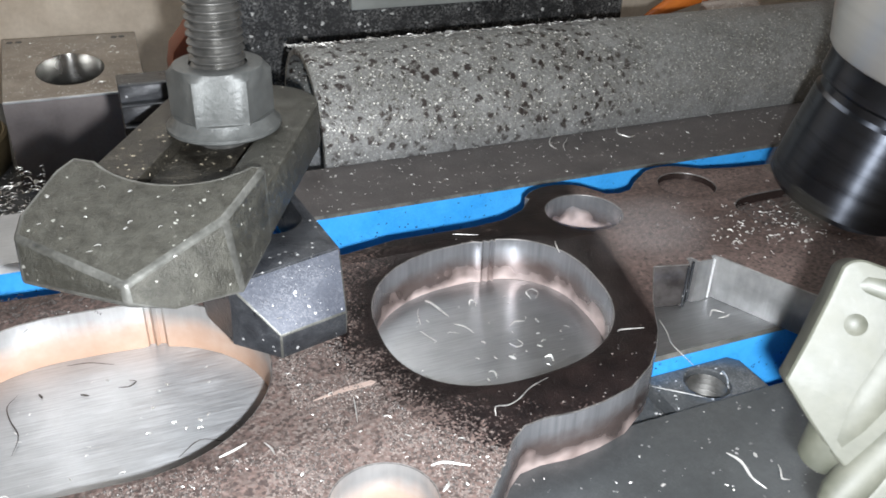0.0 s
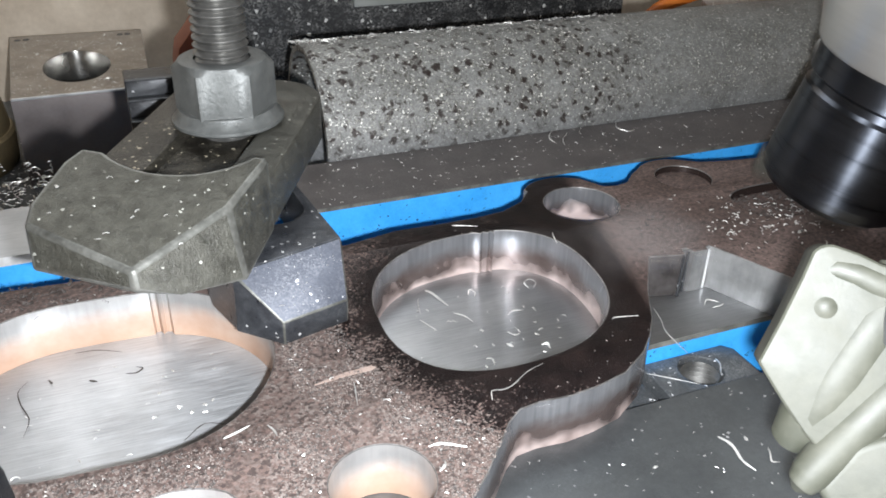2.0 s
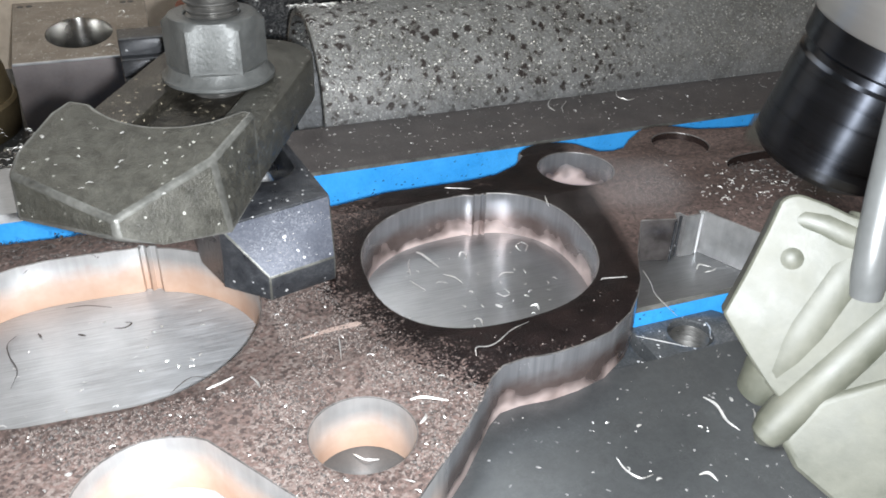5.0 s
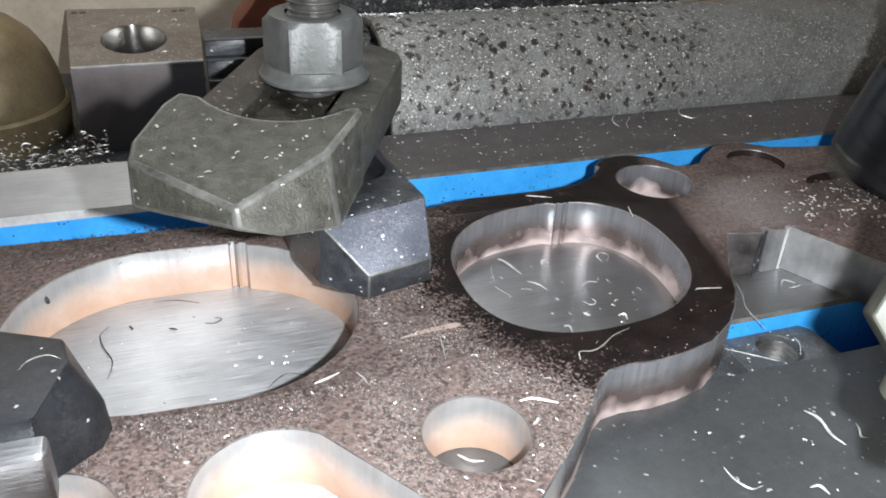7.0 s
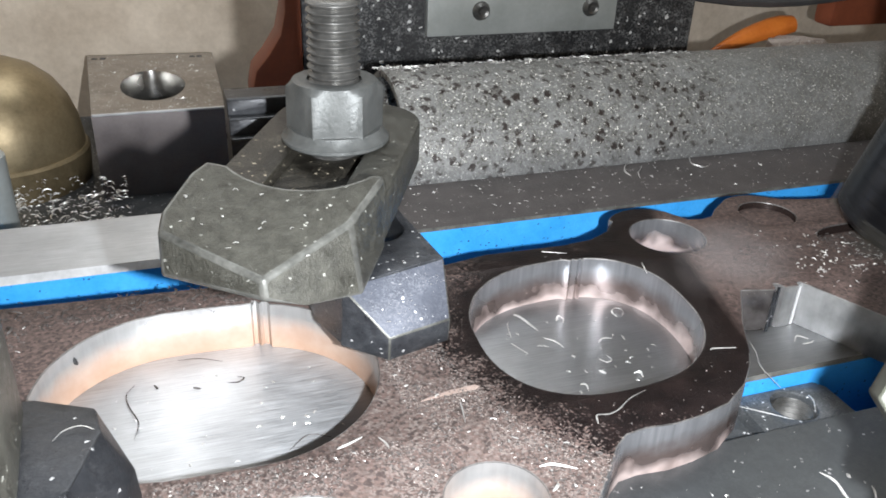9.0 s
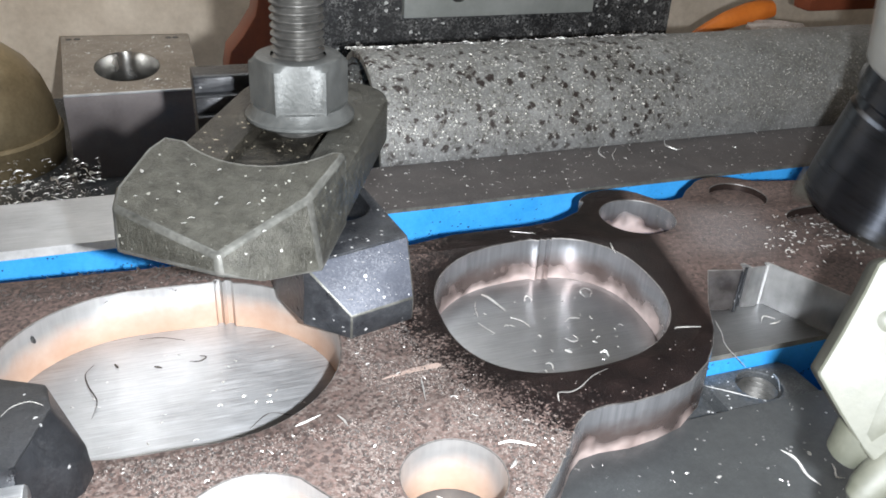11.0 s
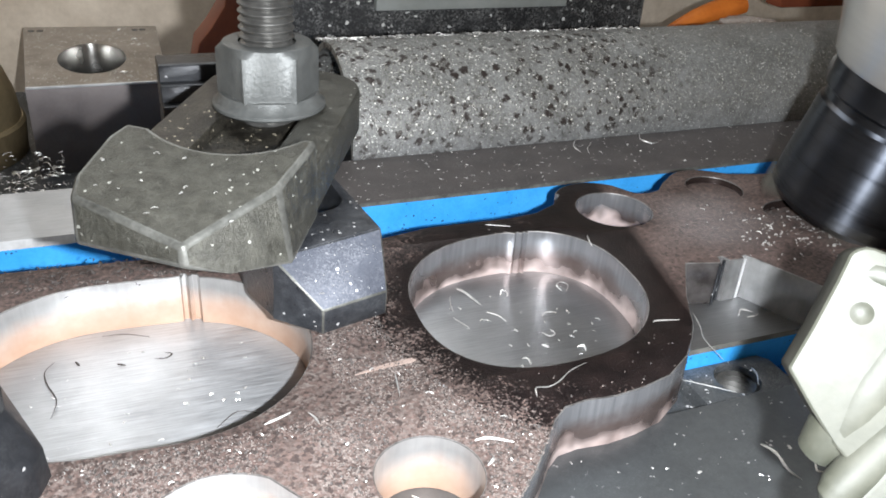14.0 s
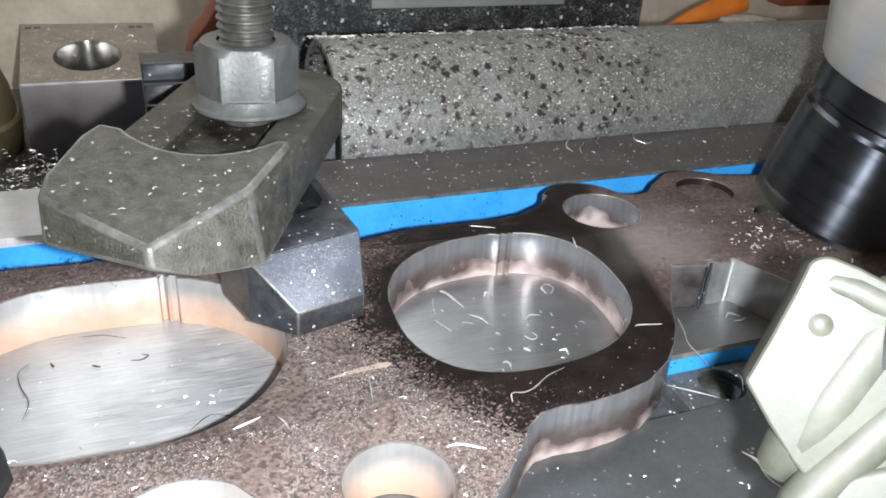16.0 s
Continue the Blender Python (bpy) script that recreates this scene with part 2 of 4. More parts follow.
def crust():
    """Rusty, pitted pipe dusted with glittering chips."""
    m, t, b = nodes_of("pipe_crust")
    v = coords(t)
    big, small = noise_tex(t, v, 60, 5.0, 0.6), noise_tex(t, v, 700, 6.0, 0.75)
    c = mix(t, 0.5, ramp(t, big, [(0.3, (0.105, 0.105, 0.101)), (0.7, (0.31, 0.322, 0.334))]), ramp(t, small, [(0.35, (0.085, 0.084, 0.081)), (0.68, (0.30, 0.308, 0.318))]))
    w = add(t, "ShaderNodeTexVoronoi", Scale=250)
    wob = add(t, "ShaderNodeTexNoise", Scale=420.0, Detail=4.0)
    t.links.new(v, wob.inputs["Vector"])
    sh = t.nodes.new("ShaderNodeVectorMath")
    sh.operation = "MULTIPLY_ADD"
    sh.inputs[1].default_value = (0.005, 0.005, 0.005)
    t.links.new(wob.outputs["Color"], sh.inputs[0])
    t.links.new(v, sh.inputs[2])
    t.links.new(sh.outputs[0], w.inputs["Vector"])
    sep = t.nodes.new("ShaderNodeSeparateXYZ")
    t.links.new(v, sep.inputs[0])
    pits = ramp(t, w.outputs["Distance"], [(0.22, (1, 1, 1)), (0.39, (0, 0, 0))])
    some = ramp(t, noise_tex(t, v, 120, 2.0, 0.5), [(0.36, (0, 0, 0)), (0.47, (1, 1, 1))])
    left = ramp(t, sep.outputs[0], [(0.125, (1, 1, 1)), (0.165, (0.06, 0.06, 0.06))])
    high = ramp(t, shifted(t, sep.outputs[2], 0.1), [(0.1 - 0.008, (0, 0, 0)), (0.1 + 0.008, (1, 1, 1))])
    k = mix(t, 1.0, mix(t, 1.0, pits, some, "MULTIPLY"), mix(t, 1.0, left, high, "MULTIPLY"), "MULTIPLY")
    c = mix(t, k, c, (0.022, 0.014, 0.012))
    g = noise_tex(t, v, 1300, 2.0, 0.5)
    c = mix(t, ramp(t, g, [(0.70, (0, 0, 0)), (0.73, (0.8, 0.8, 0.8))]), c, (0.8, 0.8, 0.78))
    zone = mix(t, 1.0, mix(t, 0.45, (1.0, 1.0, 1.0), left), high, "MULTIPLY")
    rough_patch = mix(t, 1.0, zone, ramp(t, noise_tex(t, v, 230, 4.0, 0.7), [(0.40, (0.1, 0.1, 0.1)), (0.60, (1, 1, 1))]), "MULTIPLY")
    c = mix(t, mix(t, 1.0, rough_patch, ramp(t, grains(t, v, 1700), [(0.45, (0, 0, 0)), (0.90, (0.85, 0.85, 0.85))]), "MULTIPLY"), c, (0.055, 0.048, 0.040))
    c = mix(t, mix(t, 1.0, high, ramp(t, grains(t, v, 2400), [(0.86, (0, 0, 0)), (1.0, (0.55, 0.55, 0.55))]), "MULTIPLY"), c, (0.50, 0.50, 0.46))
    c = mix(t, mix(t, 1.0, rough_patch, ramp(t, grains(t, v, 1900), [(0.950, (0, 0, 0)), (0.960, (1, 1, 1))]), "MULTIPLY"), c, (0.92, 0.92, 0.90))
    c = mix(t, mix(t, 1.0, k, (0.9, 0.9, 0.9), "MULTIPLY"), c, (0.022, 0.014, 0.012))
    c = mix(t, mix(t, 1.0, high, (0.75, 0.75, 0.75), "MULTIPLY"), c, mix(t, 1.0, c, (1.0, 0.97, 0.89), "MULTIPLY"))
    t.links.new(c, b.inputs["Base Color"])
    b.inputs["Metallic"].default_value = 0.25
    t.links.new(ramp(t, small, [(0.3, (0.3,) * 3), (0.7, (0.6,) * 3)]), b.inputs["Roughness"])
    bump(t, b, small, 0.5, 0.0006)
    bump(t, b, g, 0.4, 0.0005)
    return m


M_SCALE, M_CUT, M_CRUST = mill_scale(), cut_wall(), crust()
M_BRUSH = brushed("brushed_steel", (0.30, 0.306, 0.316), (0.58, 0.59, 0.60), 0.41, along=(0.03, 1, 1), scale=2900, groove=0.75)
M_BARTOP = surface("dusty_bar_top", (0.047, 0.042, 0.042), (0.092, 0.080, 0.077), 60, 1200, (0.45, 0.6), 0.2, 0.3, 0.04, (0.4, 0.38, 0.36))
M_BLUE = surface("blue_paint", (0.025, 0.27, 0.66), (0.06, 0.40, 0.86), 70, 900, (0.35, 0.5), 0.0, 0.15, 0.06, (0.02, 0.06, 0.13))
# near bar's right part: its dark reflection is put into the colour
M_BAR_DIM = surface("dark_reflection_steel", (0.090, 0.096, 0.100), (0.165, 0.175, 0.180), 28, 500, (0.27, 0.36), 0.75, 0.08, 0.012, (0.7, 0.7, 0.7))
M_CAST = surface("grey_forged_steel", (0.022, 0.021, 0.017), (0.090, 0.088, 0.073), 340, 1500, (0.30, 0.50), 0.30, 1.0, 0.022, (0.42, 0.42, 0.38))
M_BLACK = surface("black_oxide_steel", (0.016, 0.017, 0.020), (0.062, 0.066, 0.074), 150, 800, (0.25, 0.42), 0.35, 0.6, 0.025, (0.5, 0.5, 0.5))
M_TOE = surface("blue_grey_ground_steel", (0.046, 0.051, 0.067), (0.090, 0.099, 0.124), 110, 900, (0.48, 0.62), 0.2, 0.35, 0.05, (0.6, 0.6, 0.62))
M_NUT = surface("phosphated_steel", (0.060, 0.063, 0.061), (0.132, 0.137, 0.133), 170, 900, (0.36, 0.5), 0.30, 0.5)
M_STUD = surface("stud_steel", (0.075, 0.074, 0.070), (0.19, 0.186, 0.176), 200, 900, (0.3, 0.45), 0.7, 0.2)
M_TNUT = surface("oily_steel", (0.05, 0.055, 0.058), (0.11, 0.115, 0.12), 120, 900, (0.3, 0.45), 0.5, 0.2, 0.05)
M_TOOL = brushed("dark_tool_steel", (0.055, 0.060, 0.072), (0.10, 0.108, 0.125), 0.30, (0.3, 0.3, 1), 400, 1.0, 0.9, (0, 0, 1))
M_RING = brushed("bright_spindle_steel", (0.52, 0.51, 0.48), (0.70, 0.69, 0.655), 0.36, (0.3, 0.3, 1), 400, 0.8, 0.7, (0, 0, 1))
M_INSERT = surface("carbide", (0.05, 0.05, 0.045), (0.12, 0.11, 0.09), 300, 900, (0.3, 0.4), 0.6, 0.1)
M_CREAM = surface("cream_plastic", (0.022, 0.024, 0.016), (0.062, 0.062, 0.048), 130, 420, (0.52, 0.70), 0.0, 0.2)
M_TUBE = surface("dull_grey_tube", (0.045, 0.047, 0.046), (0.080, 0.083, 0.082), 90, 400, (0.3, 0.45), 0.2, 0.1)
M_BORE = surface("bored_steel", (0.22, 0.215, 0.20), (0.50, 0.49, 0.47), 120, 700, (0.18, 0.3), 0.9, 0.1)
# pale colour for the highlight line along edges and corners
M_EDGE_GLINT = surface("edge_glint_steel", (0.45, 0.45, 0.45), (0.75, 0.75, 0.75), 120, 900, (0.3, 0.5), 0.5, 0.1)
M_WALL = surface("beige_wall", (0.50, 0.41, 0.315), (0.86, 0.755, 0.625), 26, 220, (0.6, 0.8), 0.0, 0.3)
# the block's steel twice: lit top with chips, shaded front, put into the colours
M_BLOCK_LIT = surface("block_lit_steel", (0.15, 0.125, 0.10), (0.31, 0.265, 0.22), 90, 700, (0.35, 0.5), 0.25, 0.2, 0.08, (0.8, 0.78, 0.74))
M_BLOCK_SHADED = surface("block_shaded_steel", (0.125, 0.105, 0.100), (0.19, 0.165, 0.160), 60, 700, (0.35, 0.5), 0.4, 0.15)
M_BRASS = surface("tarnished_brass", (0.16, 0.12, 0.065), (0.36, 0.285, 0.17), 50, 500, (0.35, 0.5), 0.6, 0.2)
M_RUST = surface("red_primer", (0.16, 0.04, 0.018), (0.26, 0.07, 0.03), 60, 500, (0.5, 0.6), 0.0, 0.2)
M_BOX = surface("black_dusty_casing", (0.010, 0.010, 0.011), (0.030, 0.030, 0.031), 70, 800, (0.4, 0.6), 0.0, 0.3, 0.10, (0.60, 0.60, 0.58), (1, 1, 1), 330)
M_PLATE = surface("aluminium_plate", (0.36, 0.38, 0.36), (0.48, 0.50, 0.48), 70, 600, (0.35, 0.45), 0.4, 0.1)
M_ORANGE = surface("orange_plastic", (0.55, 0.13, 0.015), (0.75, 0.22, 0.03), 80, 500, (0.4, 0.5), 0.0, 0.1)
M_RAG = surface("dusty_rag", (0.20, 0.15, 0.12), (0.52, 0.45, 0.40), 110, 700, (0.6, 0.8), 0.0, 0.5, 0.10, (0.8, 0.78, 0.74))
M_RUBBER = surface("grey_rubber", (0.04, 0.04, 0.042), (0.08, 0.08, 0.082), 80, 700, (0.5, 0.6), 0.0, 0.2)
M_CHIP = surface("bright_swarf", (0.55, 0.54, 0.52), (0.85, 0.84, 0.81), 600, 2000, (0.25, 0.4), 0.7, 0.1)
M_CHIPD = surface("dark_swarf", (0.025, 0.020, 0.018), (0.075, 0.064, 0.058), 600, 2000, (0.5, 0.7), 0.1, 0.1)
M_CHIPB = surface("pinkish_swarf", (0.075, 0.060, 0.052), (0.215, 0.180, 0.163), 600, 2000, (0.75, 0.9), 0.0, 0.1)
M_TOEB = surface("glossy_black_steel", (0.007, 0.0075, 0.009), (0.028, 0.030, 0.034), 120, 700, (0.25, 0.4), 0.3, 0.5, 0.012, (0.5, 0.5, 0.5))
# grime on the strap's left arm, also the shade inside its slot
M_GRIME_SHADE = surface("grime_and_shade", (0.006, 0.005, 0.004), (0.022, 0.020, 0.016), 300, 1500, (0.32, 0.5), 0.1, 0.8, 0.06, (0.45, 0.40, 0.30))
M_WORN = surface("worn_edge_steel", (0.030, 0.030, 0.026), (0.20, 0.20, 0.183), 150, 900, (0.35, 0.5), 0.4, 0.4)
M_RIM = surface("machined_rim", (0.030, 0.026, 0.024), (0.30, 0.29, 0.28), 140, 700, (0.3, 0.5), 0.6, 0.2)
M_BARE = surface("bare_scratch", (0.27, 0.20, 0.17), (0.40, 0.31, 0.27), 300, 1500, (0.4, 0.5), 0.3, 0.2)

# ---- mesh helpers ----


def mesh_of(name, bm, *mats):
    bmesh.ops.recalc_face_normals(bm, faces=bm.faces)
    me = bpy.data.meshes.new(name)
    bm.to_mesh(me)
    bm.free()
    for m in mats:
        me.materials.append(m)
    return me


def smooth(me, angle=35):
    me.polygons.foreach_set("use_smooth", [True] * len(me.polygons))
    me.set_sharp_from_angle(angle=radians(angle))
    return me


def part(name, bm, material, parent=None, label="", at=None, angle=35):
    mats = material if isinstance(material, (list, tuple)) else [material]
    ob = new(name, smooth(mesh_of(name, bm, *mats), angle))
    if parent is not None:
        ob.parent = parent
    if at is not None:
        ob.matrix_basis = at
    if label:
        ob["label"] = label
    return ob


def thing(name, m, label, category, group="", kind=""):
    ob = new(name)
    ob.empty_display_size = 0.01
    ob.matrix_basis = m
    return tagged(ob, label, category, group, kind)


def prism(poly, z0, z1, bevel=0.0, seg=2):
    """A solid on a plan polygon; z0 and z1 numbers or functions of (x, y)."""
    bm = bmesh.new()
    f0 = z0 if callable(z0) else (lambda x, y: z0)
    f1 = z1 if callable(z1) else (lambda x, y: z1)
    low = [bm.verts.new((x, y, f0(x, y))) for x, y in poly]
    top = [bm.verts.new((x, y, f1(x, y))) for x, y in poly]
    bm.faces.new(low[::-1])
    bm.faces.new(top)
    n = len(poly)
    for i in range(n):
        bm.faces.new((low[i], low[(i + 1) % n], top[(i + 1) % n], top[i]))
    bmesh.ops.recalc_face_normals(bm, faces=bm.faces)
    if bevel:
        es = [e for e in bm.edges if e.calc_face_angle(0) > 0.5]
        bmesh.ops.bevel(bm, geom=es, offset=bevel, segments=seg, affect="EDGES", profile=0.6)
    return bm


def box(x0, x1, y0, y1, z0, z1, bevel=0.0, seg=2):
    return prism([(x0, y0), (x1, y0), (x1, y1), (x0, y1)], z0, z1, bevel, seg)


def lathe(profile, n=48, a0=0.0, a1=2 * math.pi):
    """Turned about z; profile: rows of radius, height."""
    bm = bmesh.new()
    closed = abs(a1 - a0 - 2 * math.pi) < 1e-6
    k = n if closed else n + 1
    rings = []
    for r, z in profile:
        if r < 1e-7:
            rings.append([bm.verts.new((0, 0, z))] * k)
        else:
            rings.append([bm.verts.new((r * math.cos(a0 + (a1 - a0) * i / n), r * math.sin(a0 + (a1 - a0) * i / n), z)) for i in range(k)])
    for a, b in zip(rings, rings[1:]):
        for i in range(n):
            j = (i + 1) % k
            vs = []
            for v in (a[i], a[j], b[j], b[i]):
                if v not in vs:
                    vs.append(v)
            if len(vs) > 2:
                bm.faces.new(vs)
    return bm


def sweep(points, radius, n=8, flat=1.0):
    """A tube along points, with closed ends; radius a number or one per point."""
    bm = bmesh.new()
    pts = [Vector(p) for p in points]
    rings = []
    side = None
    for i, p in enumerate(pts):
        d = (pts[min(i + 1, len(pts) - 1)] - pts[max(i - 1, 0)]).normalized()
        if side is None:
            side = d.orthogonal().normalized()
        side = (side - d * side.dot(d)).normalized()
        up = d.cross(side)
        r = radius[i] if isinstance(radius, (list, tuple)) else radius
        rings.append([bm.verts.new(p + side * (r * math.cos(2 * math.pi * k / n)) + up * (r * flat * math.sin(2 * math.pi * k / n))) for k in range(n)])
    for a, b in zip(rings, rings[1:]):
        for k in range(n):
            bm.faces.new((a[k], a[(k + 1) % n], b[(k + 1) % n], b[k]))
    bm.faces.new(rings[0][::-1])
    bm.faces.new(rings[-1])
    return bm


def arc(cx, cy, r, a0, a1, n=12):
    return [(cx + r * math.cos(radians(a0 + (a1 - a0) * i / n)), cy + r * math.sin(radians(a0 + (a1 - a0) * i / n))) for i in range(n + 1)]


def outline(loops, z0, z1, edge=0.0004):
    """A flat plate with openings, from closed plan loops, with slightly broken edges."""
    cu = bpy.data.curves.new("outline", "CURVE")
    cu.dimensions, cu.fill_mode = "2D", "BOTH"
    for loop in loops:
        s = cu.splines.new("POLY")
        s.points.add(len(loop) - 1)
        for q, (x, y) in zip(s.points, loop):
            q.co = (x, y, 0, 1)
        s.use_cyclic_u = True
    cu.extrude = (z1 - z0) / 2 - edge
    cu.bevel_depth, cu.bevel_resolution, cu.offset = edge, 1, -edge
    ob = bpy.data.objects.new("outline", cu)
    scene.collection.objects.link(ob)
    me = bpy.data.meshes.new_from_object(ob.evaluated_get(bpy.context.evaluated_depsgraph_get()))
    bpy.data.objects.remove(ob)
    bpy.data.curves.remove(cu)
    bm = bmesh.new()
    bm.from_mesh(me)
    bpy.data.meshes.remove(me)
    bmesh.ops.translate(bm, verts=bm.verts, vec=(0, 0, (z0 + z1) / 2))
    bmesh.ops.remove_doubles(bm, verts=bm.verts, dist=1e-6)
    return bm


# ---- the machine: bed, slotted table bars, enclosure ----


def bars():
    tagged(part("machine_bed", box(-0.6, 0.8, -0.6, 0.34, BED - 0.03, BED), M_TNUT), "dark oily bed under the slotted table", "machine bed", kind="structure")
    for name, x0, x1, y0, y1, top, label in (
            ("table_bar", -0.5, 0.0, 0.0, 0.0335, M_BRUSH, "bright brushed steel table bar with blue painted side"),
            ("table_bar", 0.0, 0.7, 0.0, 0.034, M_BARTOP, "dirty brown table bar with blue painted side"),
            ("table_bar", -0.5, 0.7, -0.0923, -0.0425, M_BRUSH, "brushed steel table bar under the plate, blue sides"),
            ("table_bar", -0.5, -0.0185, -0.30, -0.1082, M_BRUSH, "bright brushed near table bar, blue sides"),
            ("table_bar", -0.0185, 0.7, -0.30, -0.1082, M_BAR_DIM, "near table bar, dark reflection put in its colour, blue sides")):
        bm = box(x0, x1, y0, y1, BED, 0.0, 0.0018 if x1 == 0.0 else 0.0008, 1)
        bm.normal_update()
        for f in bm.faces:
            # the bright bar's chamfer gets its highlight as a pale colour
            f.material_index = 0 if f.normal.z > 0.9 else (2 if f.normal.z > 0.3 else 1)
        tagged(part(name, bm, [top, M_BLUE, M_EDGE_GLINT if x1 == 0.0 else M_WORN], angle=20), label, "table bar", "bars of the slotted table", "structure")
    w = thing("wall_back", pose(0, 0, 0), "beige stained wall behind the machine table", "wall", kind="structure")
    part("wall_face", box(-0.6, 0.8, 0.32, 0.35, BED, 0.6), M_WALL, w)
    for name, b in (("wall_west", box(-0.62, -0.6, -0.6, 0.35, BED, 0.6)), ("wall_east", box(0.8, 0.82, -0.6, 0.35, BED, 0.6)), ("wall_south", box(-0.62, 0.82, -0.62, -0.6, BED, 0.6))):
        tagged(part(name, b, M_WALL), "plain beige wall closing the work space", "wall", kind="structure")


# ---- the workpiece ----


def superloop(cx, cy, a, b, n, k=64, lean=0.0):
    """A rounded oblong; lean draws it out along its rising diagonal."""
    out = []
    for i in range(k):
        c, s = math.cos(2 * math.pi * i / k), math.sin(2 * math.pi * i / k)
        g = 1 + lean * 2 * c * s
        out.append((cx + g * a * math.copysign(abs(c) ** (2 / n), c), cy + g * b * math.copysign(abs(s) ** (2 / n), s)))
    return out


def circle(cx, cy, r, k=40):
    return [(cx + r * math.cos(2 * math.pi * i / k), cy + r * math.sin(2 * math.pi * i / k)) for i in range(k)]


LOOPS = []


def workpiece():
    mm = 0.001
    far = [(-220, -34), (-92, -36.2), (-46, -38.6), (8, -43), (22, -40.2), (44, -40.6), (53, -39.5), (60, -36), (64.5, -31)] \
        + arc(74, -38, 13, 140, 45, 8) + [(87, -35.2), (91, -36), (95, -35), (99, -31)] + arc(112, -37, 12.6, 135, 55, 7) + [(124, -30), (134, -32.3), (160, -35.6), (330, -52)]
    near = [(330, -150), (180, -150), (126, -150), (122, -135), (102.6, -93.6), (94.6, -75.5), (93.9, -74.3), (92.9, -74.4), (92.4, -75.7), (88.4, -75.6), (87.6, -73.4), (86.4, -73.3), (85.6, -75.6), (84.6, -75.8), (76.4, -73.8)] \
        + [(72, -80), (67.5, -86.5), (65.3, -90.3), (62, -96.3), (58, -101.5), (53.3, -106.2), (46, -110.7), (39, -112.4), (32.6, -113.1), (26, -112.6), (21.5, -113.2), (18, -115.8), (14, -120.4), (9, -126), (-4, -138), (-14, -150), (-30, -175), (-220, -175)]
    outer = [(x * mm, y * mm) for x, y in far + near]
    h1 = [(x * mm, y * mm) for x, y in [(-54, -47.62), (-51, -47.68), (-48, -47.78), (-44.5, -47.98), (-41.0, -48.3), (-39.3, -48.2), (-38.9, -47.3), (-38.0, -47.4), (-37.5, -48.7), (-36.6, -47.9), (-35.6, -48.3), (-35.2, -49.7)] + arc(-44, -75.2, 27, 64, -90, 22) + arc(-57, -74.6, 27, 270, 90, 24)]
    h2 = superloop(0.0332, -0.0745, 0.0271, 0.0263, 2.42, 64, 0.07)
    i = min(range(64), key=lambda k: (h2[k][0] - 0.0425) ** 2 + (h2[k][1] + 0.049) ** 2)
    h2[i:i + 1] = [(0.0455, -0.0497), (0.0450, -0.0486), (0.0440, -0.0492), (0.0430, -0.0484), (0.0422, -0.0490)]
    loops = [outer, h1, h2, circle(0.0752, -0.0428, 0.0104), circle(0.1125, -0.0378, 0.0082), superloop(0.133, -0.059, 0.017, 0.0095, 3.0),
             circle(-0.0080, -0.1215, 0.0090), [(x * mm, y * mm) for x, y in arc(-41, -124.6, 13.2, 180, 50, 14) + [(-21.5, -131), (-14, -145), (-14, -156), (-54, -156), (-54.4, -140)]],
             circle(-0.0738, -0.1222, 0.0105)]
    LOOPS.extend(loops)
    bm = outline(loops, 0.0, T, 0.00022)
    bm.normal_update()
    for f in bm.faces:
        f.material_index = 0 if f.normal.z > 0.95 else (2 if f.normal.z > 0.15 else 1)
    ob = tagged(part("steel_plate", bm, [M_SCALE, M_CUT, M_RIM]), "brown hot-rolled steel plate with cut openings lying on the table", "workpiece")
    part("recess_floor", lathe([(0, 0.0104), (0.0060, 0.0105), (0.0090, 0.0098), (0.0090, 0.002), (0, 0.002)], 32), M_SCALE, ob, at=pose(0.1125, -0.0378, 0))
    part("recess_floor", prism(superloop(0.133, -0.059, 0.0178, 0.0103, 3.0, 32), 0.001, 0.0092), M_SCALE, ob)
    part("scratch", prism([(-0.0125, -0.0933), (-0.006, -0.0927), (-0.0008, -0.0926), (0.0002, -0.0920), (-0.0005, -0.0912), (-0.006, -0.0916), (-0.0122, -0.0930)], T - 0.0005, T + 0.00012), M_BARE, ob, "bare pinkish scratch")
    # thin added rods: a painted glint in the corner, painted shade in the grooves
    for x, y, mat, label in ((0.0934, -0.0752, M_EDGE_GLINT, "pale rod painted as the milled corner's glint"), (0.0873, -0.0748, M_TOEB, "dark rod for the shade in the milled groove"), (0.0848, -0.0764, M_TOEB, "dark rod for the shade in the milled groove")):
        part("corner_line", lathe([(0, 0.0002), (0.00035, 0.0002), (0.00035, T - 0.0004), (0, T - 0.0004)], 10), mat, ob, label, at=pose(x, y, 0))
    part("spatter", lathe([(0, 0.0004), (0.0006, 0.0003), (0.0010, 0)], 12), M_BOX, ob, "dark spatter spot", at=pose(-0.0767, -0.0565, 0.0088, 90, 0, -47))
    return ob


# ---- clamps ----


def stud_mesh(r, z0, z1, pitch=0.002):
    prof = []
    z = z0
    while z < z1 - pitch:
        prof += [(r * 0.86, z), (r * 0.88, z + pitch * 0.15), (r, z + pitch * 0.45), (r, z + pitch * 0.6), (r * 0.88, z + pitch * 0.95)]
        z += pitch
    return lathe([(0, z0)] + prof + [(r * 0.8, z1), (0, z1)], 32)


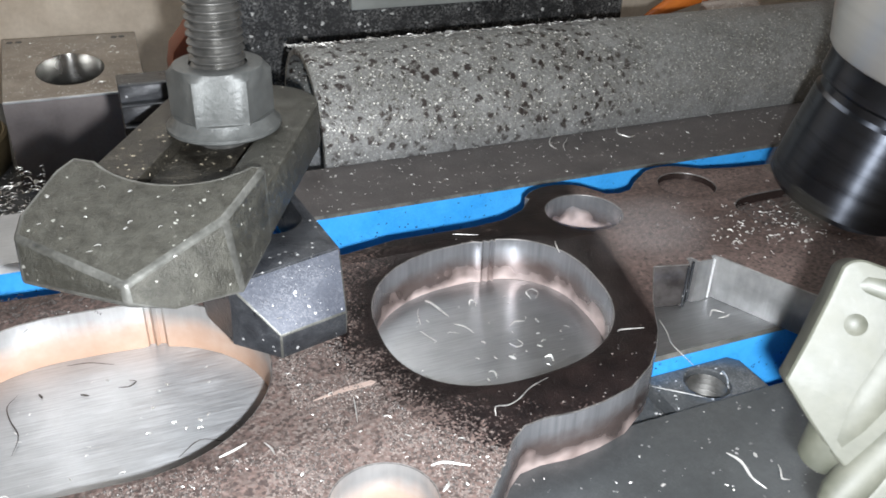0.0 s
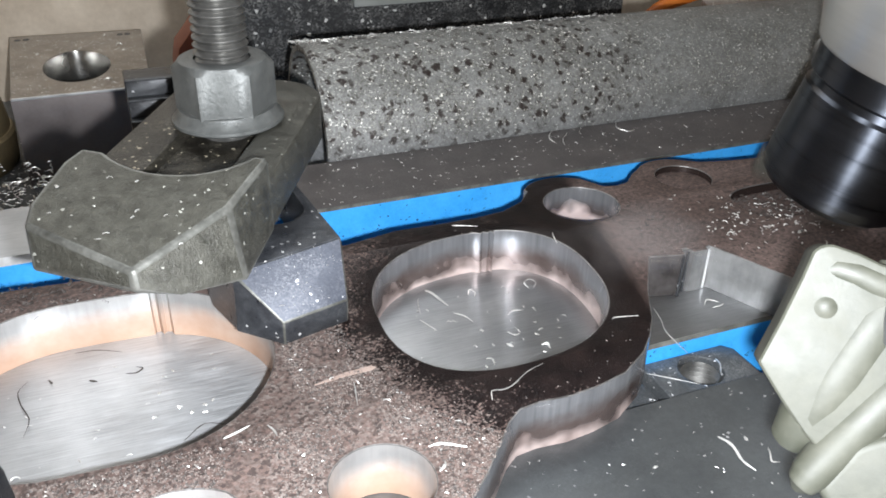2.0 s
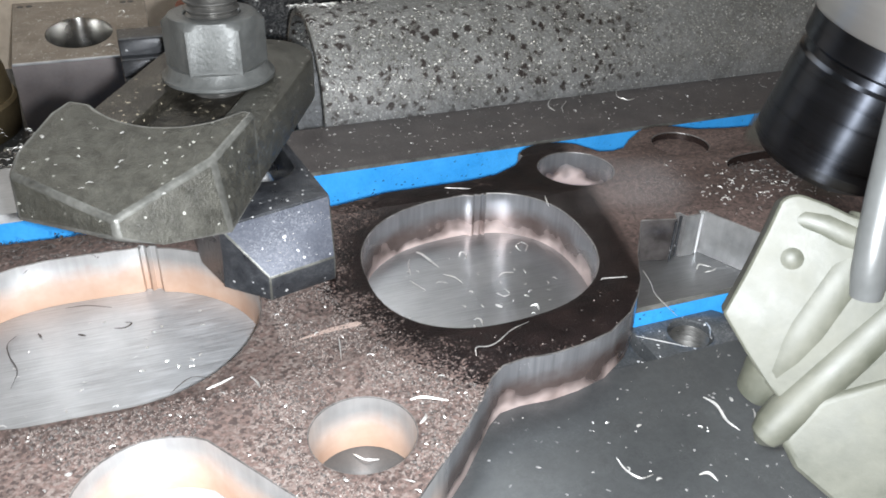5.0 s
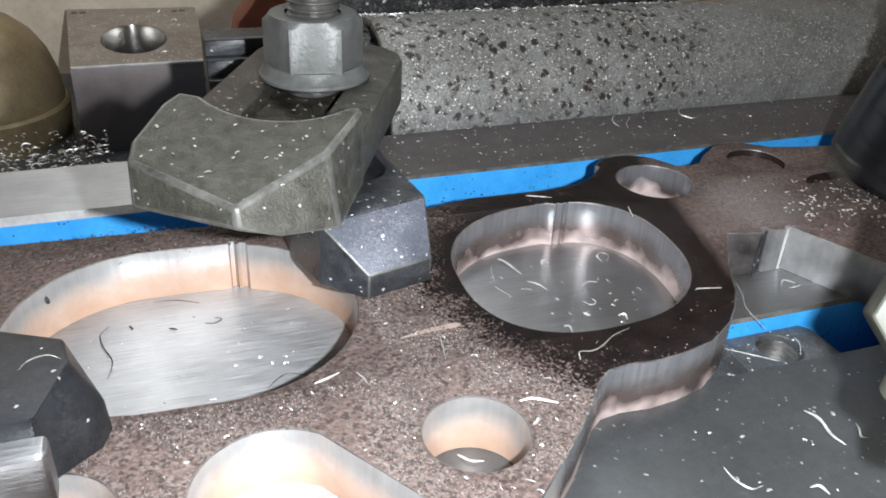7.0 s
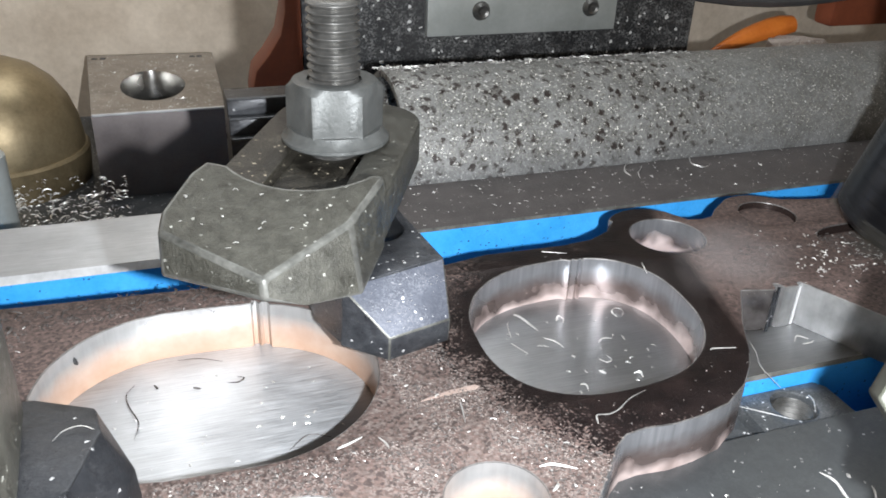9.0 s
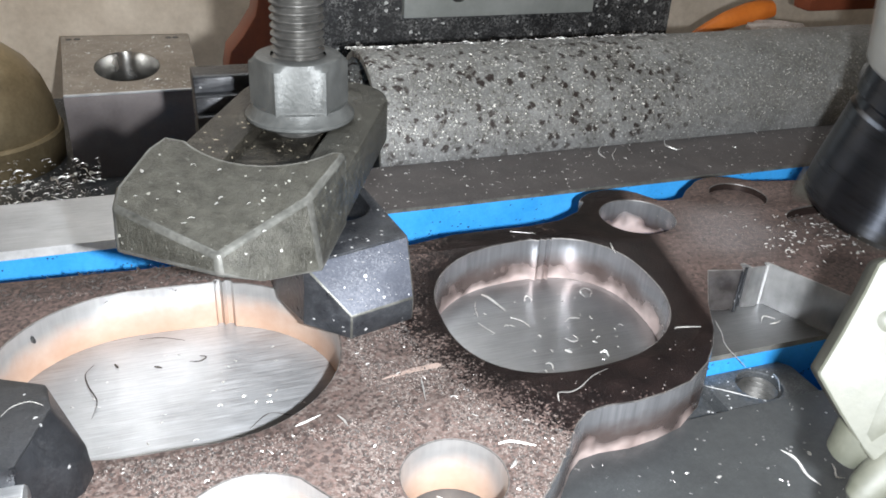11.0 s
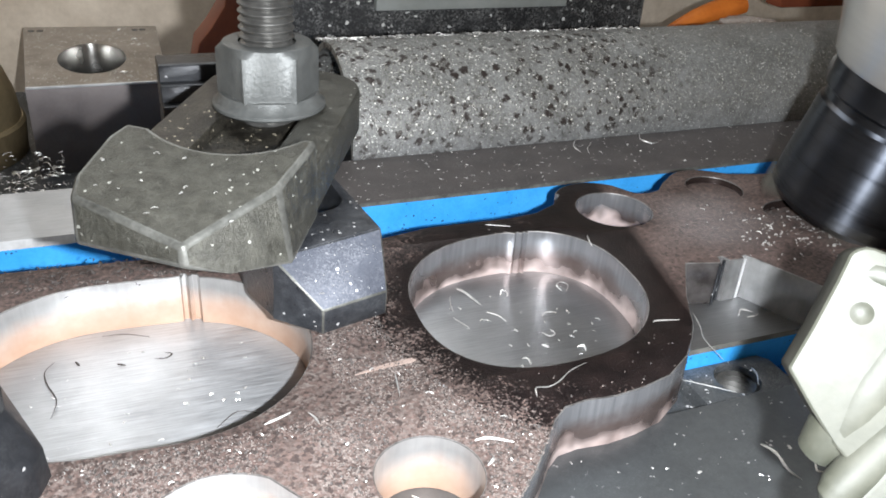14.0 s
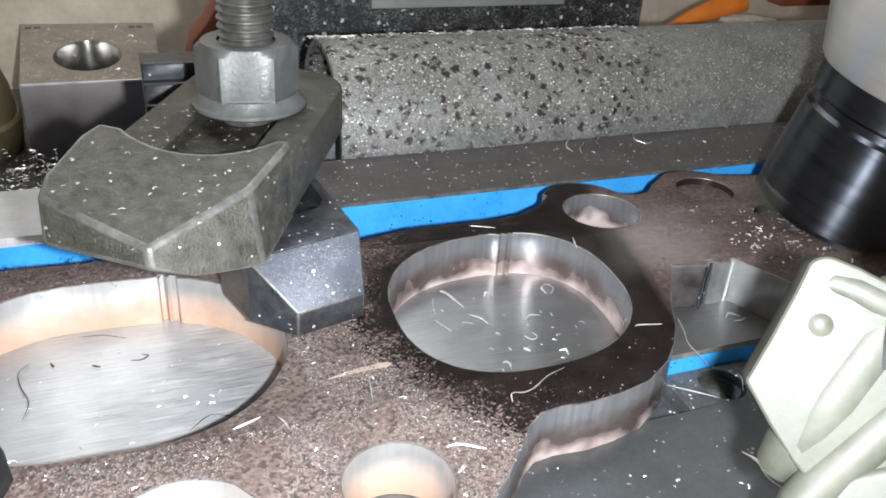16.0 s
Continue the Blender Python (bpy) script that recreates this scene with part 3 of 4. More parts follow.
def hex_mesh(af, z0, z1, hole, flange_r, flange_h):
    """Flange nut: a dished collar and a chamfered hexagon."""
    ac = af / math.sqrt(3)
    collar = lathe([(hole, z0), (flange_r - 0.0006, z0), (flange_r, z0 + 0.0005), (flange_r, z0 + 0.0012), (flange_r - 0.0008, z0 + 0.0018), (ac * 0.97, z0 + flange_h), (hole, z0 + flange_h)], 48)
    bm = bmesh.new()
    n = 48
    rings = []
    for h, lim in ((z0 + flange_h - 0.0008, ac), (z1 - 0.0016, ac), (z1 - 0.0002, af / 2 * 1.0), (z1, af / 2 * 0.96)):
        ring = []
        for i in range(n):
            a = 2 * math.pi * i / n
            r = min(af / 2 / math.cos((a + math.pi / 6) % (math.pi / 3) - math.pi / 6), lim)
            ring.append(bm.verts.new((r * math.cos(a), r * math.sin(a), h)))
        rings.append(ring)
    ring = [bm.verts.new((hole * math.cos(2 * math.pi * i / n), hole * math.sin(2 * math.pi * i / n), z1)) for i in range(n)]
    rings.append(ring)
    for a, b in zip(rings, rings[1:]):
        for i in range(n):
            bm.faces.new((a[i], a[(i + 1) % n], b[(i + 1) % n], b[i]))
    return bm, collar


SX, SY = -0.0153, -0.0330          # the clamp stud


def upper_clamp():
    # local: x to its right, y towards its nose, about the stud
    base = thing("strap_clamp", pose(SX, SY, 0) @ Matrix(((0.894, -0.447, 0, 0), (-0.447, -0.894, 0, 0), (0, 0, 1, 0), (0, 0, 0, 1))), "grey forged strap clamp with slot and raised nose", "clamp")
    mm = 0.001
    W0, W1 = -19.5, 18.0
    plan = [(x * mm, y * mm) for x, y in [(17.4, 30), (15.0, 40), (W0, 40), (W0, -17)] + arc(W0 + 13, -17, 13, 180, 270, 6) + arc(17.4 - 14, -16, 14, 270, 360, 8)]
    slot = [(x * mm, y * mm) for x, y in arc(0, 29, 8.2, 0, 180, 10) + arc(0, -8, 8.2, 180, 360, 10)]
    bm = outline([plan, slot], 0.0330, 0.0442, 0.0009)
    bmesh.ops.bisect_plane(bm, geom=bm.verts[:] + bm.edges[:] + bm.faces[:], plane_co=(-0.0085, 0, 0), plane_no=(1, 0, 0))
    bm.normal_update()
    # dark colour: shade and dirt on the slot walls, grime on the left arm
    for f in bm.faces:
        c = f.calc_center_median()
        f.material_index = 1 if (f.normal.z < 0.9 and abs(c.x) < 0.0098 and c.y < 0.0395 and c.y > -0.018) or c.x < -0.0085 else 0
    part("strap", bm, [M_CAST, M_GRIME_SHADE], base)
    # added dark fill with chips: gives the slot its shade, hides the stud
    fill = [(x * mm, y * mm) for x, y in arc(0, 28, 8.0, 0, 180, 10) + arc(0, -7, 8.0, 180, 360, 10)]
    part("slot_shade_fill", prism(fill, 0.0335, lambda x, y: 0.0412 + 0.0010 * noise.noise((x * 300, y * 300, 1.0))), M_GRIME_SHADE, base, "dark fill with oily swarf, standing for the slot's shade")
    bm = bmesh.new()
    # nose: sloping top with a hollow for the nut, worn corner, chamfered right cheek
    back = arc(-0.5, 18.5, 20.0, 138, 38, 12)
    top = [(W1, 31), (14.5, 46), (3.4, 63.6), (-18.6, 55.5), (W0 - 0.6, 50), (W0 + 0.2, 38), (-17.6, 33.6)] + back[1:]
    low = [(W1, 31), (17.0, 47.5), (10.5, 61.0), (3.6, 64.2), (-18.4, 56.5), (W0 - 0.4, 51), (W0 + 0.2, 38), (-17.6, 33.4)] + back[1:]

    def zt(x, y):
        return (49.2 - (y - 36) * 0.235 - (x + 4) * 0.05) * mm

    def zl(x, y):
        return (33.6 + max(0, y - 45) * 0.26 - max(0, x - 4) * 0.22 * (1 if y > 45 else 0)) * mm

    vt = [bm.verts.new((x * mm, y * mm, zt(x, y))) for x, y in top]
    vl = [bm.verts.new((x * mm, y * mm, zl(x, y))) for x, y in low]
    bm.faces.new(vt)
    bm.faces.new(vl[::-1])
    pairs = [(0, 0), (1, 1), (2, 3), (3, 4), (4, 5)] + [(i, i + 1) for i in range(5, len(top))]
    for (i, j), (i2, j2) in zip(pairs, pairs[1:] + pairs[:1]):
        ring = [vl[k] for k in range(j, j2 + 1)] if j2 > j else [vl[j], vl[j2]]
        bm.faces.new(ring + [vt[i2], vt[i]])
    bmesh.ops.recalc_face_normals(bm, faces=bm.faces)
    made = bmesh.ops.bevel(bm, geom=[e for e in bm.edges if e.calc_face_angle(0) > 0.35], offset=0.0009, segments=3, affect="EDGES", profile=0.6)
    for f in made["faces"]:
        f.material_index = 1
    part("nose", bm, [M_CAST, M_WORN], base)
    base = thing("flange_nut", pose(SX, SY, 0, 0, 0, 21), "grey flanged hexagon nut on the clamp stud", "nut")
    hexagon, collar = hex_mesh(0.0192, 0.0444, 0.0590, 0.0062, 0.0125, 0.0036)
    part("hexagon", hexagon, M_NUT, base)
    part("collar", collar, M_NUT, base)
    tagged(part("clamp_stud", stud_mesh(0.0060, BED + 0.004, 0.0768, 0.00175), M_STUD, at=pose(SX, SY, 0)), "threaded steel stud standing in the table slot", "stud")


def lower_clamp():
    mm = 0.001
    base = thing("toe_clamp", pose(0, 0, 0), "blue-black clamp toe with ground sloping face on the plate", "clamp")
    body = [(x * mm, y * mm) for x, y in [(1.4, -64.4), (-22.9, -71.2), (-26.5, -60), (-29, -12), (-2, -12), (-1.5, -36)]]
    slot = [(x * mm, y * mm) for x, y in arc(-9.5, -47.5, 6.6, 180, 360, 12) + [(-4.5, -20), (-18, -20)]]
    part("strap", outline([body, slot], 0.0122, 0.0270, 0.0006), M_BLACK, base)
    # toe: a ground face falling to a short upright lip
    P = [(1.4, -64.6, 26.8), (-22.9, -71.4, 26.8), (-14.9, -79.4, 18.0), (-0.5, -75.6, 18.0)]
    Q = [(1.4, -64.6, 12.2), (-23.4, -70.8, 12.2), (-14.9, -79.0, 12.2), (-0.5, -75.2, 12.2)]
    bm = bmesh.new()
    p = [bm.verts.new(Vector(v) * mm) for v in P]
    q = [bm.verts.new(Vector(v) * mm) for v in Q]
    bm.faces.new(p)
    bm.faces.new(q[::-1])
    for i in range(4):
        bm.faces.new((q[i], q[(i + 1) % 4], p[(i + 1) % 4], p[i]))
    bmesh.ops.recalc_face_normals(bm, faces=bm.faces)
    made = bmesh.ops.bevel(bm, geom=list(bm.edges), offset=0.0003, segments=1, affect="EDGES")
    bm.normal_update()
    for f in bm.faces:
        f.material_index = 1 if f.normal.z > 0.3 else 0
    for f in made["faces"]:
        f.material_index = 2
    part("toe", bm, [M_BLACK, M_TOE, M_WORN], base, "blue-grey ground toe face")


def near_clamp():
    mm = 0.001
    base = thing("toe_clamp", pose(-0.076, -0.100, 0), "black oxide clamp toe pressing on the plate", "clamp")
    plan = [(x * mm, y * mm) for x, y in [(6.6, 4.8), (7.6, -2.0), (3.2, -14.6), (-24, -15), (-24, 12), (-3, 9.7)]]
    part("strap", prism(plan, 0.0122, 0.0250, 0.0008, 2), M_TOEB, base)
    top = [(6.4, 4.8, 25.0), (7.4, -2.0, 25.0), (3.0, -14.6, 25.0), (10.4, -8.4, 18.2), (11.8, -4.2, 18.2)]
    low = [(6.4, 4.8, 12.2), (6.9, -2.0, 12.2), (3.0, -14.6, 12.2), (10.8, -8.4, 12.2), (12.2, -4.2, 12.2)]
    bm = bmesh.new()
    p = [bm.verts.new(Vector(v) * mm) for v in top]
    q = [bm.verts.new(Vector(v) * mm) for v in low]
    for a, b, c in ((0, 1, 4), (1, 3, 4), (1, 2, 3)):
        bm.faces.new((p[a], p[b], p[c]))
    bm.faces.new(q[::-1])
    for a, b in ((0, 1), (1, 2), (2, 3), (3, 4), (4, 0)):
        bm.faces.new((q[a], q[b], p[b], p[a]))
    bmesh.ops.recalc_face_normals(bm, faces=bm.faces)
    bmesh.ops.bevel(bm, geom=[e for e in bm.edges if e.calc_face_angle(0) > 0.25], offset=0.0003, segments=1, affect="EDGES")
    part("toe", bm, M_TOEB, base, "sloping black toe")
    tagged(part("steel_spacer", box(-0.098, -0.0712, -0.1190, -0.1140, T, 0.0222, 0.0014, 3), M_BRUSH), "bright steel spacer beside the near clamp", "spacer")
    plan = [(x * mm, y * mm) for x, y in [(-79.5, -97), (-82, -92), (-106, -90), (-106, -126), (-81, -126), (-78.5, -118)]]
    tagged(part("strap_clamp", prism(plan, 0.0262, 0.0530, 0.0022, 3), M_CAST), "grey forged clamp end above the near toe", "clamp")


def t_nut():
    mm = 0.001
    base = thing("slot_nut", pose(0.0755, -0.1003, -0.004), "oily steel slot nut with threaded hole in the table slot", "slot nut")
    plan = [(x * mm, y * mm) for x, y in [(13, -7.6), (13, 5), (11, 7.4), (-12, 7.4), (-12, -7.6)]]
    part("body", outline([plan, circle(0.0005, 0.001, 0.0052)], -0.014, 0, 0.0005), M_TNUT, base)
    prof = []
    z = -0.013
    while z < -0.001:
        prof += [(0.0052, z), (0.0044, z + 0.0007)]
        z += 0.0014
    part("thread", lathe(prof, 24), M_STUD, base, at=pose(0.0005, 0.001, 0))
    tagged(part("chip", prism([(0.0465, -0.1065), (0.0500, -0.1072), (0.0512, -0.1050), (0.0485, -0.1030)], -0.006, -0.0035, 0.0004, 1), M_PLATE), "pale flake wedged in the table slot", "metal chip", "loose chips")
    tagged(part("slot_filler", box(0.030, 0.0625, -0.1078, -0.0928, -0.020, -0.006, 0.0005, 1), M_TNUT), "dark steel strip lying in the table slot", "strip")


# ---- behind the bar ----


def background():
    mm = 0.001
    # pipe: axis along the bars
    n = 64
    r, w = 0.0305, 0.003
    bm = bmesh.new()
    xs = [0.0240, 0.0255] + [0.05 + 0.03 * i for i in range(16)]
    rings = []
    for x in xs:
        rr = r - (0.0008 if x == xs[0] else 0)
        rings.append([bm.verts.new((x, rr * math.cos(2 * math.pi * i / n), rr * math.sin(2 * math.pi * i / n))) for i in range(n)])
    inner = [[bm.verts.new((x, (r - w) * math.cos(2 * math.pi * i / n), (r - w) * math.sin(2 * math.pi * i / n))) for i in range(n)] for x in (xs[-1], xs[0])]
    rings += inner
    rings.append(rings[0])
    for a, b in zip(rings, rings[1:]):
        for i in range(n):
            bm.faces.new((a[i], a[(i + 1) % n], b[(i + 1) % n], b[i]))
    tagged(part("steel_pipe", bm, M_CRUST, at=pose(0, 0.0648, 0.0005)), "pitted grey steel pipe dusted with chips behind the bar", "pipe")
    base = thing("bored_block", pose(0, 0, 0), "machined steel block with a bored hole on top", "steel block")
    bm = outline([[(-0.0846, 0.190), (-0.0225, 0.190), (-0.020, 0.295), (-0.090, 0.300)], superloop(-0.0555, 0.2350, 0.0160, 0.0270, 2.0, 48)], BED, -0.0190, 0.0007)
    bm.normal_update()
    for f in bm.faces:
        c = f.calc_center_median()
        # lit copy on top, shaded copy on the sides, bore apart
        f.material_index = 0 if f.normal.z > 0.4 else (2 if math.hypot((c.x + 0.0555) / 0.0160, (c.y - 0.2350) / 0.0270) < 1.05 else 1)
    part("body", bm, [M_BLOCK_LIT, M_BLOCK_SHADED, M_BORE], base)
    # thin pale bar painted as the highlight on the front edge
    part("arris", box(-0.0844, -0.0227, 0.1896, 0.1908, -0.0198, -0.0187, 0.0002, 1), M_EDGE_GLINT, base, "painted glint along the front edge")
    for x, y in ((-0.0855, 0.291), (-0.081, 0.291), (-0.032, 0.287), (-0.028, 0.287)):
        part("pin_hole", lathe([(0, -0.0187), (0.0015, -0.0187), (0.0018, -0.0190)], 12), M_BOX, base, at=pose(x, y, 0))
    base = thing("step_block", pose(-0.0255, 0.0005, -0.0005), "black serrated step block behind the clamp", "step block")
    steps = [(0.022, 0.0), (0.0, 0.0), (0.0, 0.018)]
    for i in range(5):
        z = 0.018 + i * 0.0047
        steps += [(0.0030 * i, z + 0.0042), (0.0030 * i + 0.0006, z + 0.0047), (0.0030 * (i + 1), z + 0.0047)]
    steps += [(0.022, 0.0416)]
    bm = prism(steps, -0.0105, 0.0105, 0.0003, 1)
    bmesh.ops.transform(bm, matrix=Matrix(((0, 0, 1, 0), (1, 0, 0, 0), (0, 1, 0, 0), (0, 0, 0, 1))), verts=bm.verts)
    part("body", bm, M_TOEB, base)
    # casing with a screwed plate
    base = thing("dark_casing", pose(0, 0, 0), "black dusty machine casing with light screwed plate", "casing")
    part("body", box(0.012, 0.222, 0.165, 0.195, BED, 0.20, 0.002), M_BOX, base)
    p = part("cover_plate", box(0.071, 0.172, 0.161, 0.166, 0.018, 0.060, 0.0008), M_PLATE, base, "pale aluminium cover plate")
    for x in (0.098, 0.157):
        part("screw", lathe([(0, 0.0030), (0.0012, 0.0030), (0.0012, 0.0018), (0.0030, 0.0026), (0.0042, 0.0012), (0.0046, 0)], 20), M_STUD, p, at=pose(x, 0.161, 0.0295, 90))
    web = [(0.012, BED), (-0.011, BED), (-0.012, -0.004), (-0.010, 0.005), (-0.004, 0.012), (0.002, 0.021), (0.0045, 0.032), (0.005, 0.20), (0.012, 0.20)]
    bm = prism(web, 0.0, 0.020, 0.0015)
    bmesh.ops.transform(bm, matrix=Matrix(((1, 0, 0, 0), (0, 0, 1, 0), (0, 1, 0, 0), (0, 0, 0, 1))), verts=bm.verts)
    tagged(part("red_bracket", bm, M_RUST, at=pose(0, 0.164, 0)), "rusty red cast bracket beside the casing", "bracket")
    base = thing("brass_dome", pose(-0.1310, 0.2280, -0.0460), "tarnished brass domed boss standing by the block", "boss")
    part("rim", lathe([(0.034, -0.016), (0.0400, -0.016), (0.0408, -0.006), (0.0412, 0.0000), (0.0400, 0.0015), (0.034, 0.0015)], 64), M_BRASS, base)
    part("dome", lathe([(0, -0.010), (0.0392, -0.010), (0.0392, 0.004), (0.0380, 0.014), (0.0345, 0.025), (0.0290, 0.034), (0.0210, 0.0410), (0.0110, 0.0455), (0, 0.0470)], 64), M_BRASS, base)
    tagged(part("pale_roller", lathe([(0, 0.011), (0.007, 0.011), (0.008, 0.010), (0.008, BED), (0, BED)], 32), M_PLATE, at=pose(-0.1165, 0.100, -0.0120)), "pale metal roller by the brass wheel", "roller")
    tagged(part("grey_cable", sweep([(0.21 + 0.02 * i, 0.172 - 0.002 * i, 0.034 - 0.006 * math.sin(i * 0.5)) for i in range(10)], 0.0032), M_RUBBER), "grey rubber cable by the casing", "cable")
    tagged(part("orange_strap", sweep([(0.234 + 0.0075 * i, 0.163, 0.001 + 0.0150 * math.sin(i * 0.21)) for i in range(8)], [0.0015, 0.003, 0.004, 0.005, 0.0055, 0.006, 0.006, 0.005], 12, 0.8), M_ORANGE), "orange plastic strap behind the pipe", "strap")
    heap = lathe([(0.036, BED), (0.034, -0.045), (0.030, -0.02), (0.025, -0.002), (0.018, 0.009), (0.010, 0.0135), (0, 0.015)], 40)
    for q in heap.verts:
        d = noise.noise((q.co.x * 70, q.co.y * 70, q.co.z * 70)) * 0.007 + noise.noise((q.co.x * 210, q.co.y * 210, q.co.z * 210)) * 0.003
        q.co += Vector((q.co.x, q.co.y, 0.012)).normalized() * d
    tagged(part("crumpled_rag", heap, M_RAG, at=pose(0.277, 0.136, 0), angle=25), "crumpled pale dusty rag heaped behind the pipe", "rag")
    tagged(part("red_guard", box(0.315, 0.40, 0.165, 0.18, 0.012, 0.12, 0.004), M_RUST), "rusty red guard at the machine's back", "guard")


# ---- the cutter and the nozzle (both creep along the feed) ----


TOOL = pose(0.1465, -0.0610, T, 11, 10, 0)     # the head leans a little


def cutter():
    base = thing("milling_cutter", TOOL, "dark spinning milling cutter in a bright spindle nose", "milling cutter")
    part("body", lathe([(0, 0.001), (0.019, 0.001), (0.0208, 0.003), (0.0212, 0.008), (0.0212, 0.0285), (0.0204, 0.0295), (0.0204, 0.0315), (0.0218, 0.0325), (0.0222, 0.0392), (0, 0.0392)], 64), M_TOOL, base)
    part("clamp_screw", lathe([(0, 0.0012), (0.0020, 0.0012), (0.0024, 0.0006), (0.0024, -0.002), (0, -0.002)], 16), M_STUD, base, at=pose(0.0218, 0, 0.0358, 0, 90, 0))
    part("spindle_nose", lathe([(0, 0.0394), (0.0226, 0.0394), (0.0238, 0.0406), (0.0300, 0.057), (0.0320, 0.075), (0.0320, 0.16), (0, 0.16)], 64), M_RING, base, "bright turned spindle nose")
    for k in range(4):
        bm = box(0.0165, 0.0222, -0.0015, 0.0020, -0.0018, 0.006, 0.0005, 1)
        part("insert", bm, M_INSERT, base, at=pose(0, 0, 0, 0, 0, 90 * k + 20))
    return base


def nozzle():
    base = thing("coolant_nozzle", pose(0, 0, 0), "cream plastic coolant nozzle block beside the cutter", "nozzle")
    # built in a plane facing the work, then set in place
    m = aim(0.0353, -0.1525, 0.0482, -40, -27, 0)
    mm = 0.001

    def tube(pts, radius, n=18):
        return sweep([tuple(c * mm for c in q) for q in pts], [r * mm for r in radius], n)

    head = [(x * mm, y * mm) for x, y in arc(0.9, 0.2, 0.9, 220, 150, 5) + [(1.6, 5.6), (3.2, 11.8)] + arc(6.2, 14.0, 2.6, 150, 80, 6) + [(9.5, 16.0), (12.0, 15.2), (15.0, 14.6), (19.0, 16.0), (30.0, 16.5), (30.0, -8.0), (15.0, -9.8), (8.8, -9.6), (6.8, -7.9), (3.6, -4.4)]]
    part("head", prism(head, -0.0075, 0.0, 0.0007, 3), M_CREAM, base, at=m)
    part("shoulder", tube([(5.6, 13.2, -1.5), (7.0, 13.6, -1.6), (9.5, 13.4, -1.75), (12.0, 12.6, -1.8), (15.0, 12.0, -1.9), (19.0, 12.5, -2.0)], [1.3, 1.9, 2.2, 2.3, 2.3, 2.0]), M_CREAM, base, at=m)
    part("boss", lathe([(0, 0.00045), (0.0006, 0.0004), (0.0010, 0.0002), (0.0014, 0), (0.0014, -0.001), (0, -0.001)], 24), M_CREAM, base, at=m @ pose(6.7 * mm, 8.5 * mm, 0))
    part("barrel", tube([(6.2, -10.0, -5.4), (7.4, -7.0, -3.6), (10.2, 0.0, -3.65), (13.2, 7.5, -3.65), (16.0, 14.4, -4.4)], [2.6, 3.6, 4.2, 4.2, 3.4], 24), M_CREAM, base, at=m)
    part("barrel", tube([(7.6, -15.4, -1.4), (8.0, -14.6, -0.9), (8.8, -13.2, -0.9), (12.0, -8.2, -1.9), (16.0, -2.0, -2.3), (21.0, 6.0, -2.7)], [0.9, 2.0, 2.6, 3.0, 3.2, 3.2], 24), M_CREAM, base, at=m)
    part("skirt", prism([(x * mm, y * mm) for x, y in [(9.6, -14.4), (13.0, -8.0), (30.0, 2.0), (30.0, -22.0), (18.0, -21.0), (12.0, -17.6)]], -0.006, 0.0008, 0.0012, 3), M_CREAM, base, at=m)
    part("stub", tube([(8.4, -7.4, -4.6), (7.7, -9.4, -4.2), (7.9, -11.0, -4.2)], [1.3, 1.4, 1.2], 14), M_TUBE, base, "pale metal stub", at=m)
    part("tube", tube([(15.8, 5.6, 0.0), (15.6, 8.0, 0.9), (15.4, 13.0, 1.1), (15.4, 18.5, 1.0), (15.6, 27.0, 0.4), (16.6, 50.0, -3.0)], [1.9, 2.2, 2.3, 2.3, 2.3, 2.3], 20), M_TUBE, base, "pale metal tube", at=m)
    return base


def mist():
    """A thin drifting hazy wisp beside the cut: a few bent veils."""
    mt, t, b = nodes_of("smoke")
    v = coords(t)
    ln = t.nodes.new("ShaderNodeVectorMath")
    ln.operation = "LENGTH"
    mp = t.nodes.new("ShaderNodeMapping")
    mp.inputs["Scale"].default_value = (1 / 0.017, 1 / 0.017, 1 / 0.017)
    t.links.new(v, mp.inputs["Vector"])
    t.links.new(mp.outputs[0], ln.inputs[0])
    fade = ramp(t, ln.outputs["Value"], [(0.10, (0.16, 0.16, 0.16)), (0.95, (0, 0, 0))])
    cloud = ramp(t, noise_tex(t, v, 60, 2.0, 0.5), [(0.30, (0.3, 0.3, 0.3)), (0.70, (1, 1, 1))])
    al = mix(t, 1.0, fade, cloud, "MULTIPLY")
    t.links.new(al, b.inputs["Alpha"])
    b.inputs["Base Color"].default_value = (0.45, 0.42, 0.42, 1)
    b.inputs["Roughness"].default_value = 1.0
    base = thing("haze_wisp", pose(0.084, -0.060, T + 0.004), "thin grey hazy wisp drifting beside the cut", "smoke")
    for k, (dx, dy, dz, r) in enumerate(((0, 0, 0, 0), (0.003, 0.002, 0.003, 40), (-0.003, 0.003, 0.005, 100))):
        bm = bmesh.new()
        n = 14
        g = [[bm.verts.new((0.017 * (2 * i / n - 1), 0.017 * (2 * j / n - 1), 0.004 * (1 - (2 * i / n - 1) ** 2) + 0.0015 * math.sin(j * 0.7 + k))) for j in range(n + 1)] for i in range(n + 1)]
        for i in range(n):
            for j in range(n):
                bm.faces.new((g[i][j], g[i + 1][j], g[i + 1][j + 1], g[i][j + 1]))
        part("veil", bm, mt, base, at=pose(dx, dy, dz, 0, 0, r))
    return base


bars()
plate = workpiece()
upper_clamp()
lower_clamp()
near_clamp()
t_nut()
background()
tool = cutter()
spray = nozzle()
wisp = mist()


# ---- swarf ----


